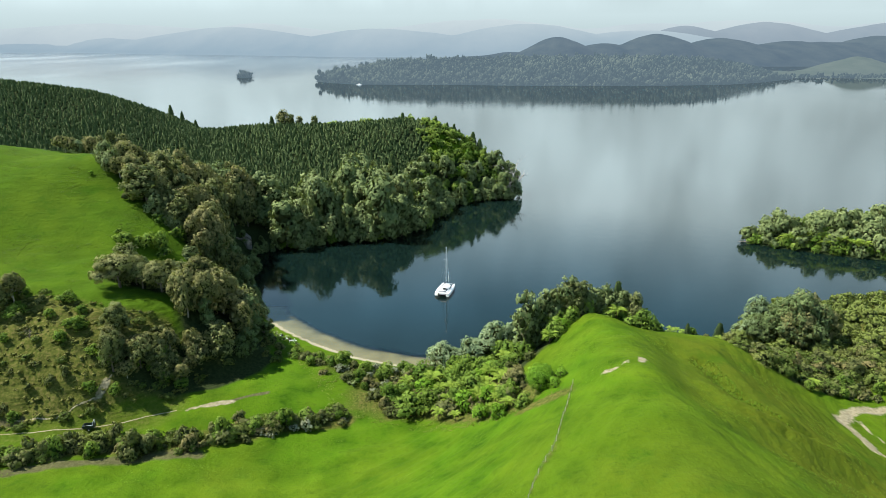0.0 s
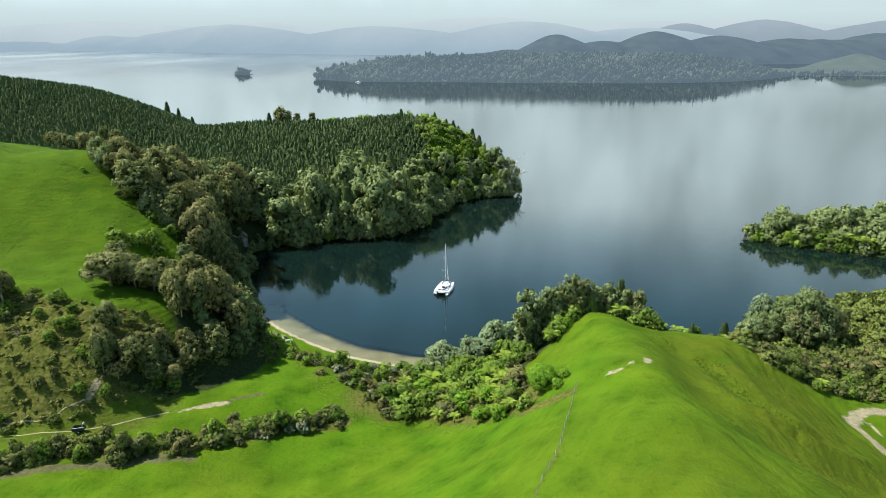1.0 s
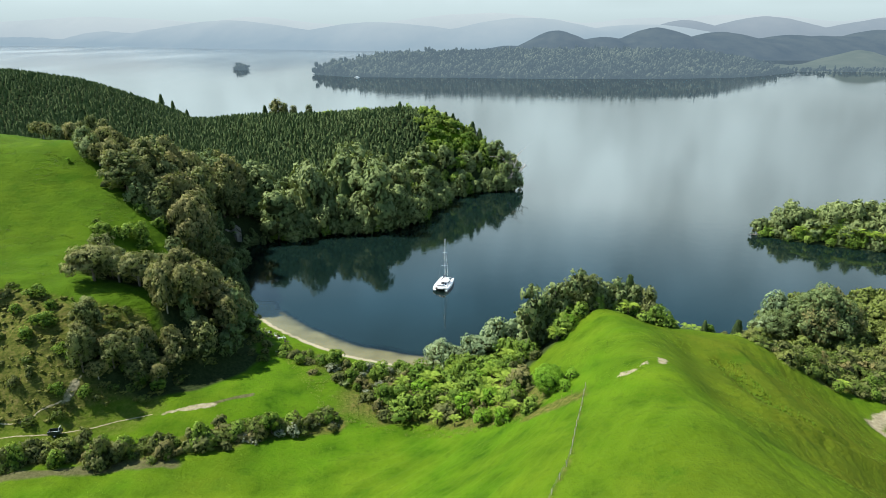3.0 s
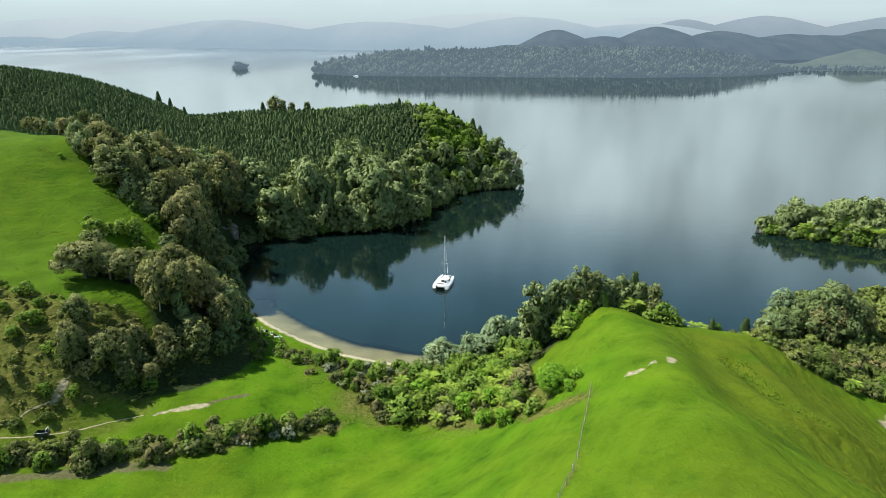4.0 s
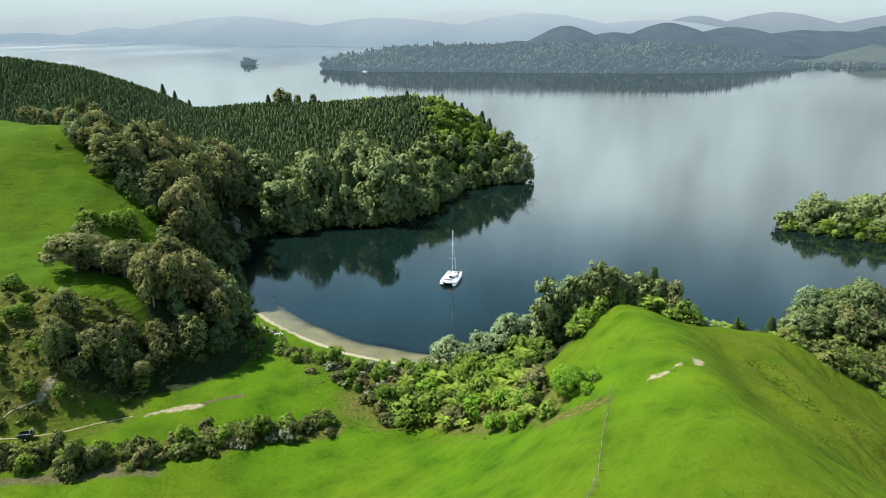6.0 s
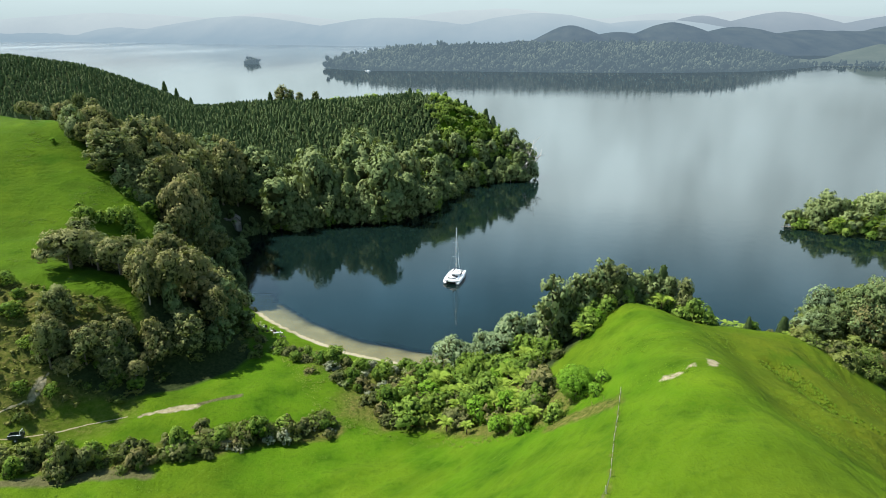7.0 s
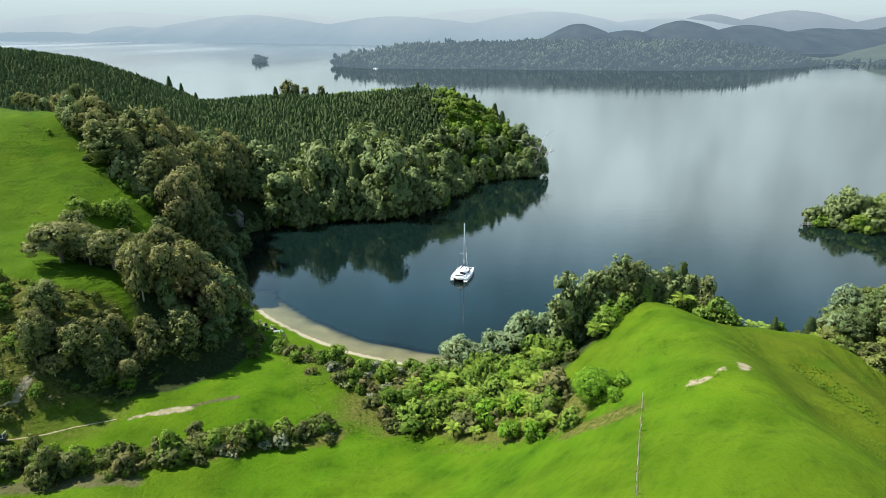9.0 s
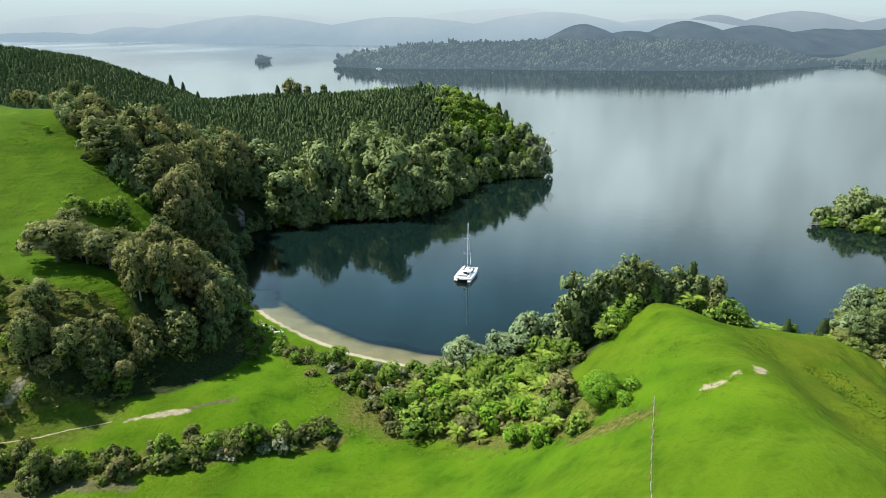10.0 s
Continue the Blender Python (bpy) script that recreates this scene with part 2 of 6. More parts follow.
def ground_material():
    m, t, out = material("pasture_ground")

    def mask(name):
        return node(t, "Attribute", attribute_name=name).outputs["Fac"]
    big, mid, fine = grain(t, 0.035, 4), grain(t, 0.16, 5, 0.6), grain(t, 1.3, 5, 0.65)
    tread = grain(t, 0.5, 4, 0.6, stretch=(0.262, 0.365, 2.17))
    lush = ramp(t, mid, (0.3, (0.0178, 0.0521, 0.0021)), (0.5, (0.0443, 0.0989, 0.0035)), (0.72, (0.0675, 0.125, 0.0056)))
    yellow = ramp(t, mid, (0.3, (0.0468, 0.0806, 0.0035)), (0.7, (0.0829, 0.119, 0.007)))
    c = blend(t, band(t, big, 0.42, 0.62, 0.0, 0.75), lush, yellow)
    # olive grass, also darkening the east face in place of slope shade
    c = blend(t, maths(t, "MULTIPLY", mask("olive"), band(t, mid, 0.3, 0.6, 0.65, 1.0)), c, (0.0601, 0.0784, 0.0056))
    # left hill's dimmer light put into the grass colour
    c = blend(t, maths(t, "MULTIPLY", mask("hill_shade"), band(t, mid, 0.3, 0.7, 0.75, 0.35)), c, (0.037, 0.069, 0.0045))
    c = blend(t, band(t, tread, 0.53, 0.7, 0.0, 0.22), c, (0.0138, 0.0391, 0.0028))
    c = blend(t, band(t, fine, 0.45, 0.75, 0.0, 0.35), c, (0.0641, 0.114, 0.0104))
    clump = grain(t, 0.32, 6, 0.72)
    c = blend(t, band(t, clump, 0.52, 0.68, 0.0, 0.55), c, (0.0149, 0.0443, 0.0028))
    c = blend(t, band(t, grain(t, 0.07, 6, 0.7), 0.54, 0.66, 0.0, 0.5), c, (0.0165, 0.062, 0.0025))
    scrub = ramp(t, fine, (0.3, (0.025, 0.038, 0.007)), (0.5, (0.062, 0.072, 0.014)), (0.7, (0.115, 0.1, 0.035)))
    c = blend(t, band(t, maths(t, "ADD", mask("rough"), maths(t, "MULTIPLY", mid, 0.5)), 0.55, 0.95), c, scrub)
    # dark floor of the woods, used too as painted tree shadow on grass
    litter_shade = ramp(t, fine, (0.3, (0.009, 0.016, 0.005)), (0.7, (0.03, 0.042, 0.015)))
    c = blend(t, band(t, maths(t, "ADD", mask("wood"), maths(t, "MULTIPLY", mid, 0.4)), 0.55, 0.85), c, litter_shade)
    mud = ramp(t, fine, (0.3, (0.045, 0.041, 0.021)), (0.7, (0.095, 0.088, 0.047)))
    c = blend(t, band(t, maths(t, "ADD", mask("mud"), maths(t, "MULTIPLY", mid, 0.5)), 0.6, 0.95, 0, 0.85), c, mud)
    bare = ramp(t, fine, (0.3, (0.135, 0.12, 0.0714)), (0.7, (0.27, 0.245, 0.164)))
    c = blend(t, band(t, maths(t, "ADD", mask("bare"), maths(t, "MULTIPLY", fine, 0.7)), 0.72, 1.05), c, bare)
    sand = ramp(t, mid, (0.3, (0.21, 0.192, 0.128)), (0.7, (0.3, 0.278, 0.2)))
    c = blend(t, band(t, mask("sand"), 0.35, 0.65), c, sand)
    body = node(t, "BsdfPrincipled", {"Base Color": c, "Roughness": 0.95, "Specular IOR Level": 0.03})
    lumps = maths(t, "ADD", maths(t, "MULTIPLY", fine, 0.5), maths(t, "ADD", mid, maths(t, "MULTIPLY", tread, 0.6)))
    t.links.new(node(t, "Bump", {"Height": lumps, "Strength": 0.6, "Distance": 0.9}).outputs[0], body.inputs["Normal"])
    t.links.new(body.outputs[0], out.inputs[0])
    return m


def water_material():
    m, t, out = material("lake_water")
    depth = node(t, "Attribute", attribute_name="depth").outputs["Fac"]
    wind = grain(t, 0.004, 3, 0.5, stretch=(1.0, 0.35, 1.0))
    chop = node(t, "Attribute", attribute_name="chop").outputs["Fac"]
    ripple = maths(t, "ADD", maths(t, "MULTIPLY", grain(t, 1.1, 3, 0.6), 0.5), grain(t, 0.22, 2))
    bump = node(t, "Bump", {"Height": ripple, "Strength": band(t, wind, 0.35, 0.65, 0.012, 0.035), "Distance": 1.0}).outputs[0]
    deep = node(t, "BsdfDiffuse", {"Color": ramp(t, grain(t, 0.01, 3), (0.3, (0.0022, 0.0068, 0.006)), (0.7, (0.0032, 0.0095, 0.0084)))})
    clear = node(t, "BsdfTransparent", {"Color": (0.78, 0.8, 0.67, 1)})
    under = node(t, "MixShader", {0: band(t, depth, 0.35, 1.15, 0.12, 1.0), 1: clear.outputs[0], 2: deep.outputs[0]})
    gloss = node(t, "BsdfGlossy", {"Color": (1, 1, 1, 1), "Roughness": maths(t, "ADD", band(t, wind, 0.35, 0.65, 0.03, 0.075), maths(t, "MULTIPLY", chop, 0.06)), "Normal": bump})
    edge = node(t, "Fresnel", {"IOR": 1.33, "Normal": bump})
    t.links.new(node(t, "MixShader", {0: edge.outputs[0], 1: under.outputs[0], 2: gloss.outputs[0]}).outputs[0], out.inputs[0])
    return m


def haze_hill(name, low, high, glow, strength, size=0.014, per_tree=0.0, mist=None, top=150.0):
    """Far land, a backdrop; the haze of distance is mixed in as emission."""
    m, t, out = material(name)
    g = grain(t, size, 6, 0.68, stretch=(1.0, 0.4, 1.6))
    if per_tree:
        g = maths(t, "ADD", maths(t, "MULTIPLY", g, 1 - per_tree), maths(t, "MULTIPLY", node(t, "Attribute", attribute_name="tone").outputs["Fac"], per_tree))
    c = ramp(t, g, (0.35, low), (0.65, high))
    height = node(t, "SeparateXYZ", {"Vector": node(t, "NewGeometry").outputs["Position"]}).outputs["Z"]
    # emission colour shifts to the mist tint with height
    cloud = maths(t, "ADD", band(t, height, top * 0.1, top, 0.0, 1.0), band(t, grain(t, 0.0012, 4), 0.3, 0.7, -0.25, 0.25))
    haze_glow = node(t, "Emission", {"Color": blend(t, band(t, cloud, 0.0, 1.0), glow, mist or glow), "Strength": 1.0})
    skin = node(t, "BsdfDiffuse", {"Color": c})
    t.links.new(node(t, "MixShader", {0: strength, 1: skin.outputs[0], 2: haze_glow.outputs[0]}).outputs[0], out.inputs[0])
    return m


GROUND, WATER = ground_material(), water_material()
SOIL = plain("bare_pale_soil", (0.16, 0.14, 0.075), (0.28, 0.25, 0.155), 0.9, 1.2, objectwise=False)
# emission in these stands in for haze over hills, forest and pasture
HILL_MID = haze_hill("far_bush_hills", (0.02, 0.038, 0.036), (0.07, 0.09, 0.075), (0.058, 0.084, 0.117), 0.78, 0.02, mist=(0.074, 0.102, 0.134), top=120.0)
LEAF_HAZED = haze_hill("distant_forest_hazed", (0.015, 0.03, 0.03), (0.15, 0.175, 0.125), (0.067, 0.097, 0.12), 0.73, 0.03, 0.75)
GRASS_HAZED = haze_hill("distant_pasture_hazed", (0.05, 0.072, 0.04), (0.11, 0.128, 0.085), (0.08, 0.11, 0.128), 0.8, 0.03)
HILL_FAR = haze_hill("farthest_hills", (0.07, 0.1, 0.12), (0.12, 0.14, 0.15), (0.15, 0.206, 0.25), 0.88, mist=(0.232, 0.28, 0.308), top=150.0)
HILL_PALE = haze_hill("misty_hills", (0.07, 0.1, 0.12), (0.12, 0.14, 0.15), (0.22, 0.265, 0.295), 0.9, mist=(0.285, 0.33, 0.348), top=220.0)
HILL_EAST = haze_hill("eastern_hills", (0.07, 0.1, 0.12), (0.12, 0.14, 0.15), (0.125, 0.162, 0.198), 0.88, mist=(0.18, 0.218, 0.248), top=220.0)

# ---- land: ridges, shoulders, gullies and shores, each a short line of stations (x, y, height) ----
LAND = {}


def ridge(name, *stations):
    LAND[name] = stations


ridge("hill_crest", (24, 40, 38), (27, 62, 37.5), (29, 84, 34.5), (32, 108, 31.3), (33, 130, 26.2), (32, 152, 21.4))
ridge("hill_end_lip", (33, 151, 21.2), (41, 148, 19.2), (50, 147, 18.6), (60, 146, 17.9))
ridge("beach_back", (-62, 184, 2), (-52, 172, 1.6), (-42, 165, 1.5), (-32, 160, 1.4))
ridge("hill_east_shoulder", (48, 55, 34), (44, 84, 30.5), (42, 109, 27.5), (45, 128, 23), (47, 143, 19.4), (56, 147, 18))
ridge("hill_east_face", (70, 70, 20), (60, 92, 21.5), (52, 114, 21.8), (60, 132, 18), (63, 146, 17))
ridge("hill_east_foot", (95, 85, 9), (84, 112, 8.5), (77, 126, 9.5), (80, 142, 9))
ridge("hill_west_shoulder", (8, 60, 33), (11, 82, 29), (16, 96, 27), (20, 108, 25.4), (24, 130, 23), (28, 149, 20))
ridge("gully_side", (-8, 75, 22), (-2, 92, 18), (3, 108, 14), (4, 121, 10.5), (8, 135, 9), (12, 150, 7.5))
ridge("front_field", (-75, 72, 13), (-45, 72, 13), (-22, 80, 14), (-20, 100, 8.5), (-17, 121, 4.6))
ridge("swale", (-120, 104, 9), (-95, 108, 8), (-75, 112, 6.8), (-55, 115, 6), (-38, 124, 4.8), (-22, 132, 3.6), (-10, 143, 3), (-6, 155, 1.2))
ridge("flat", (-120, 116, 10), (-95, 119, 9), (-80, 120, 8.6), (-66, 130, 8.4), (-52, 135, 7), (-40, 141, 5.6), (-28, 150, 3.4))
ridge("flat_back", (-66, 141, 8.6), (-55, 150, 5.8), (-42, 160, 3.2), (-24, 159, 1.6))
ridge("scarp_top", (-118, 126, 17), (-98, 126, 16), (-79, 125, 13.8), (-72, 137, 13))
ridge("terrace_lip", (-135, 143, 28), (-112, 151, 27.5), (-97, 155, 26.2), (-85, 154, 24.6), (-74, 153, 22.5), (-64, 160, 14))
ridge("terrace_dip", (-130, 172, 30), (-100, 174, 26.5), (-82, 176, 19), (-72, 182, 9))
ridge("grass_hill", (-170, 190, 43), (-140, 200, 43.5), (-120, 201, 39.5), (-110, 206, 37), (-102, 195, 32), (-93, 189, 26.5))
ridge("grass_brow", (-230, 215, 60), (-165, 225, 49.8), (-150, 223, 48.0), (-138, 221, 48.2), (-125, 218, 48.4), (-114, 228, 40), (-101, 234, 31))
ridge("back_valley", (-330, 290, 40), (-250, 285, 38), (-190, 285, 33), (-140, 280, 29), (-106, 273, 17))
ridge("west_ridge", (-400, 385, 70), (-320, 398, 64), (-270, 402, 59), (-238, 410, 54), (-212, 424, 43), (-190, 438, 31))
ridge("far_crest", (-170, 428, 23), (-145, 412, 31), (-114, 402, 34.5), (-90, 394, 35), (-60, 392, 36), (-38, 389, 38.5), (-17, 386, 35), (5, 379, 25), (20, 369, 10))
ridge("forest_face", (-150, 360, 24), (-100, 335, 20), (-60, 330, 18), (-25, 345, 17))
ridge("north_foot", (-330, 520, 5), (-240, 520, 2), (-180, 500, 1), (-110, 470, 2), (-40, 440, 2), (10, 400, 2))
ridge("east_bush", (92, 150, 5.5), (104, 165, 4), (125, 150, 8), (150, 175, 7), (180, 150, 14))
ridge("hill_end", (38, 163, 13), (52, 160, 11), (66, 160, 8))
ridge("behind", (-200, 0, 15), (-90, 10, 20), (0, 0, 30), (80, 0, 20), (190, 20, 15))
ridge("west_rise", (-230, 120, 32), (-170, 130, 30), (-150, 105, 12), (-240, 60, 20))
SHORE = [(-420, 560), (-240, 545), (-170, 520), (-90, 490), (-20, 455), (25, 410), (33, 375), (26, 361), (18, 357), (4, 353), (-8, 343), (-15, 318), (-22, 298),
         (-34, 284), (-48, 277), (-64, 273), (-80, 266), (-90, 255), (-85, 238), (-73, 214), (-66, 195), (-55, 184), (-44, 175.5), (-32, 168),
         (-19, 163.5), (-7, 161), (4, 165), (16, 172), (34, 181), (52, 180), (66, 176), (77, 179), (86, 192), (103, 209), (135, 216), (190, 222), (420, 200)]


def along(stations, step):
    """Points every step metres along a line."""
    p = np.array(stations, float)
    d = np.r_[0, np.cumsum(np.hypot(*np.diff(p[:, :2], axis=0).T))]
    s = np.linspace(0, d[-1], max(2, int(d[-1] / step) + 1))
    return np.stack([np.interp(s, d, p[:, k]) for k in range(p.shape[1])], 1)


def inside(x, y, ring):
    """Whether places lie inside a ring of points."""
    hit = np.zeros(np.shape(x), bool)
    for (ax, ay), (bx, by) in zip(ring, ring[1:] + ring[:1]):
        hit ^= ((ay > y) != (by > y)) & (x < (bx - ax) * (y - ay) / (by - ay + 1e-9) + ax)
    return hit


def line_distance(x, y, stations):
    """Distance from places to a line, and the share of the way along it."""
    p = np.array(stations, float)[:, :2]
    best, way, total, run = np.full(np.shape(x), 1e9), np.zeros(np.shape(x)), np.hypot(*np.diff(p, axis=0).T).sum(), 0.0
    for a, b in zip(p, p[1:]):
        d = b - a
        n = np.hypot(*d)
        u = np.clip(((x - a[0]) * d[0] + (y - a[1]) * d[1]) / n**2, 0, 1)
        q = np.hypot(x - a[0] - u * d[0], y - a[1] - u * d[1])
        way = np.where(q < best, (run + u * n) / total, way)
        best = np.minimum(best, q)
        run += n
    return best, way


def bend(r2):
    return 0.5 * r2 * np.log(r2 + 1e-9)


shore_dense = along(SHORE, 10)
KNOTS = np.vstack([along(v, 9) for v in LAND.values()] + [np.c_[shore_dense, np.zeros(len(shore_dense))]])
KX, KY = KNOTS[:, 0] / 100, KNOTS[:, 1] / 100
COUNT = len(KNOTS)
A = np.zeros((COUNT + 3, COUNT + 3))
A[:COUNT, :COUNT] = bend((KX[:, None] - KX) ** 2 + (KY[:, None] - KY) ** 2) + np.eye(COUNT) * 2e-4
A[:COUNT, COUNT:] = np.c_[np.ones(COUNT), KX, KY]
A[COUNT:, :COUNT] = A[:COUNT, COUNT:].T
WEIGHTS = np.linalg.solve(A, np.r_[KNOTS[:, 2], 0, 0, 0])
ISLE = [(125, 280.5), (131, 275), (140, 270), (154, 263), (171, 257), (205, 250), (260, 255), (270, 300), (200, 315), (160, 305), (135, 294)]
HEADLAND = [(-318, 1376), (-270, 1330), (-211, 1287), (-144, 1286), (-34, 1284), (70, 1262), (180, 1252), (338, 1251), (484, 1281), (560, 1330), (690, 1454), (720, 1560),
            (500, 1720), (200, 1700), (-60, 1600), (-220, 1480)]
FAR_SHORE = [(745, 1500), (840, 1470), (1000, 1420), (1300, 1400), (1700, 1600), (1500, 2000), (1000, 1900), (800, 1640)]
ISLET = [(-545, 1540), (-539, 1533), (-528, 1530), (-517, 1533), (-511, 1540), (-517, 1548), (-528, 1551), (-539, 1548)]
LAND_RING = SHORE + [(900, 100), (900, -600), (-900, -600), (-900, 600)]


def land(x, y):
    """Height of the ground, without its fine relief."""
    x, y = np.asarray(x, float), np.asarray(y, float)
    shape = x.shape
    x, y = x.ravel(), y.ravel()
    cx, cy = np.clip(x, -330, 230), np.clip(y, 20, 540)
    z = np.empty(len(x))
    for i in range(0, len(x), 20000):
        px, py = cx[i:i + 20000] / 100, cy[i:i + 20000] / 100
        z[i:i + 20000] = bend((px[:, None] - KX) ** 2 + (py[:, None] - KY) ** 2) @ WEIGHTS[:COUNT] + WEIGHTS[COUNT] + WEIGHTS[COUNT + 1] * px + WEIGHTS[COUNT + 2] * py
    dry = inside(x, y, LAND_RING)
    shore = line_distance(x, y, SHORE)[0]
    for ring, top, reach in ((ISLE, 7.0, 14.0), (HEADLAND, 41.0, 75.0), (FAR_SHORE, 3.0, 160.0), (ISLET, 9.0, 7.0)):
        here, off = inside(x, y, ring), line_distance(x, y, ring + ring[:1])[0]
        z = np.where(here, top * (1 - np.exp(-((off / reach) ** 1.3))), z)
        dry, shore = dry | here, np.where(here, off * 0 + 1e3, np.minimum(shore, off))
    z = np.where(dry, np.maximum(z, 0.1) * np.clip(shore / 4, 0, 1), -np.minimum(0.09 * shore + 0.22 * np.maximum(shore - 6, 0) ** 1.3, 9.0))
    return z.reshape(shape)



# ---- helpers for meshes ----
rng = np.random.default_rng(7)


def cell(ix, iy, seed):
    h = np.sin(ix * 127.1 + iy * 311.7 + seed * 74.7) * 43758.5453
    return h - np.floor(h)


def rough(x, y, size, seed=0, octaves=3):
    """Soft noise from -1 to 1 over the plan; size: metres of the largest lumps."""
    x, y = np.asarray(x, float), np.asarray(y, float)
    total, amp, out = 0.0, 1.0, np.zeros(x.shape)
    for k in range(octaves):
        u, v = x / size * 2**k, y / size * 2**k
        iu, iv = np.floor(u), np.floor(v)
        fu, fv = u - iu, v - iv
        fu, fv = fu * fu * (3 - 2 * fu), fv * fv * (3 - 2 * fv)
        a, b = cell(iu, iv, seed + k), cell(iu + 1, iv, seed + k)
        c, d = cell(iu, iv + 1, seed + k), cell(iu + 1, iv + 1, seed + k)
        out += amp * ((a * (1 - fu) + b * fu) * (1 - fv) + (c * (1 - fu) + d * fu) * fv - 0.5) * 2
        total, amp = total + amp, amp * 0.5
    return out / total


def mesh_from(name, verts, faces, mat, smooth=False):
    me = bpy.data.meshes.new(name)
    me.from_pydata([tuple(v) for v in verts], [], [tuple(f) for f in faces])
    me.materials.append(mat)
    if smooth:
        me.polygons.foreach_set("use_smooth", [True] * len(me.polygons))
    me.update()
    return me


CLUMPS = {}


class Shape:
    """Verts and faces gathered into one mesh."""

    def __init__(self):
        self.v, self.f, self.n, self.m = [], [], 0, []

    def add(self, verts, faces, normals=None):
        """Normals, where given, shade a clump of leaves as one rounded form."""
        verts = np.asarray(verts, float)
        self.m.append(np.zeros_like(verts) if normals is None else np.asarray(normals, float))
        self.v.append(verts)
        self.f.extend([tuple(int(i) + self.n for i in f) for f in faces])
        self.n += len(verts)

    def tube(self, points, radii, sides=6, caps=True):
        points = [Vector(p) for p in points]
        rings = []
        for i, (p, r) in enumerate(zip(points, radii)):
            way = (points[min(i + 1, len(points) - 1)] - points[max(i - 1, 0)]).normalized()
            q = way.to_track_quat("Z", "Y")
            rings += [tuple(p + q @ Vector((r * math.cos(a), r * math.sin(a), 0))) for a in (2 * math.pi * k / sides for k in range(sides))]
        faces = [(i * sides + k, i * sides + (k + 1) % sides, (i + 1) * sides + (k + 1) % sides, (i + 1) * sides + k) for i in range(len(points) - 1) for k in range(sides)]
        if caps:
            faces += [tuple(range(sides - 1, -1, -1)), tuple(range((len(points) - 1) * sides, len(points) * sides))]
        self.add(rings, faces)

    def box(self, centre, size, turn=0.0, taper=1.0, bevel=0.0):
        """A block, its top drawn in by taper, its upright edges chamfered."""
        sx, sy, sz = (v / 2 for v in size)
        b = min(bevel, sx * 0.9, sy * 0.9)
        ring = [(sx - b, -sy), (sx, -sy + b), (sx, sy - b), (sx - b, sy), (-sx + b, sy), (-sx, sy - b), (-sx, -sy + b), (-sx + b, -sy)] if b else [(sx, -sy), (sx, sy), (-sx, sy), (-sx, -sy)]
        k, c, s = len(ring), math.cos(turn), math.sin(turn)
        v = [(centre[0] + (x * c - y * s) * q, centre[1] + (x * s + y * c) * q, centre[2] + z) for z, q in ((-sz, 1), (sz, taper)) for x, y in ring]
        self.add(v, [tuple(range(k - 1, -1, -1)), tuple(range(k, 2 * k))] + [(i, (i + 1) % k, k + (i + 1) % k, k + i) for i in range(k)])

    def leaves(self, places, normals, size, r):
        """Small folded leaf sprays."""
        m = len(places)
        lobe = normals / (np.linalg.norm(normals, axis=1)[:, None] + 1e-9)
        nrm = lobe + r.normal(0, 0.28, (m, 3))
        nrm /= np.linalg.norm(nrm, axis=1)[:, None] + 1e-9
        side = np.cross(nrm, r.normal(0, 1, (m, 3)))
        side /= np.linalg.norm(side, axis=1)[:, None] + 1e-9
        up = np.cross(nrm, side)
        s = size * r.uniform(0.55, 1.3, m)[:, None]
        if size >= 0.4:
            q = np.stack([places - up * s * 0.85 - side * s * 0.75, places - up * s * 0.85 + side * s * 0.75, places + up * s * 1.15 - nrm * s * 0.2], 1)
            shade = lobe * 0.8 + nrm * 0.2
            shade /= np.linalg.norm(shade, axis=1)[:, None] + 1e-9
            self.add(q.reshape(-1, 3), (np.arange(m)[:, None] * 3 + np.arange(3)).tolist(), np.repeat(shade, 3, 0))
            return
        q = np.stack([places - up * s * 0.9, places + side * s * 0.55 - nrm * s * 0.25, places + up * s * 0.9, places - side * s * 0.55 - nrm * s * 0.25], 1)
        shade = lobe * 0.8 + nrm * 0.2
        shade /= np.linalg.norm(shade, axis=1)[:, None] + 1e-9
        self.add(q.reshape(-1, 3), (np.arange(m)[:, None] * 4 + np.arange(4)).tolist(), np.repeat(shade, 4, 0))

    def mesh(self, name, mat, smooth=False, inner=None, inner_faces=0):
        """One mesh; its first inner_faces faces may be of a second material."""
        normals = np.vstack(self.m)
        leafy = bool(np.abs(normals).max() > 0)
        me = mesh_from(name, np.vstack(self.v), self.f, mat, smooth or leafy)
        if leafy:
            me.normals_split_custom_set_from_vertices(normals.tolist())
            CLUMPS[me.name] = normals
        if inner is not None:
            me.materials.append(inner)
            me.polygons.foreach_set("material_index", [1] * inner_faces + [0] * (len(me.polygons) - inner_faces))
        return me


egg_bm = bmesh.new()
bmesh.ops.create_icosphere(egg_bm, subdivisions=1, radius=1)
EGG_V = np.array([v.co[:] for v in egg_bm.verts])
EGG_F = [tuple(v.index for v in f.verts) for f in egg_bm.faces]
egg_bm.free()


def part(name, me, parent, m=None, label=""):
    ob = new(name, me)
    ob.parent = parent
    if m is not None:
        ob.matrix_basis = m
    return tagged(ob, label)


def thing(name, m, label, category, group="", kind=""):
    ob = new(name)
    ob.empty_display_size = 0.3
    ob.matrix_basis = m
    return tagged(ob, label, category, group, kind)


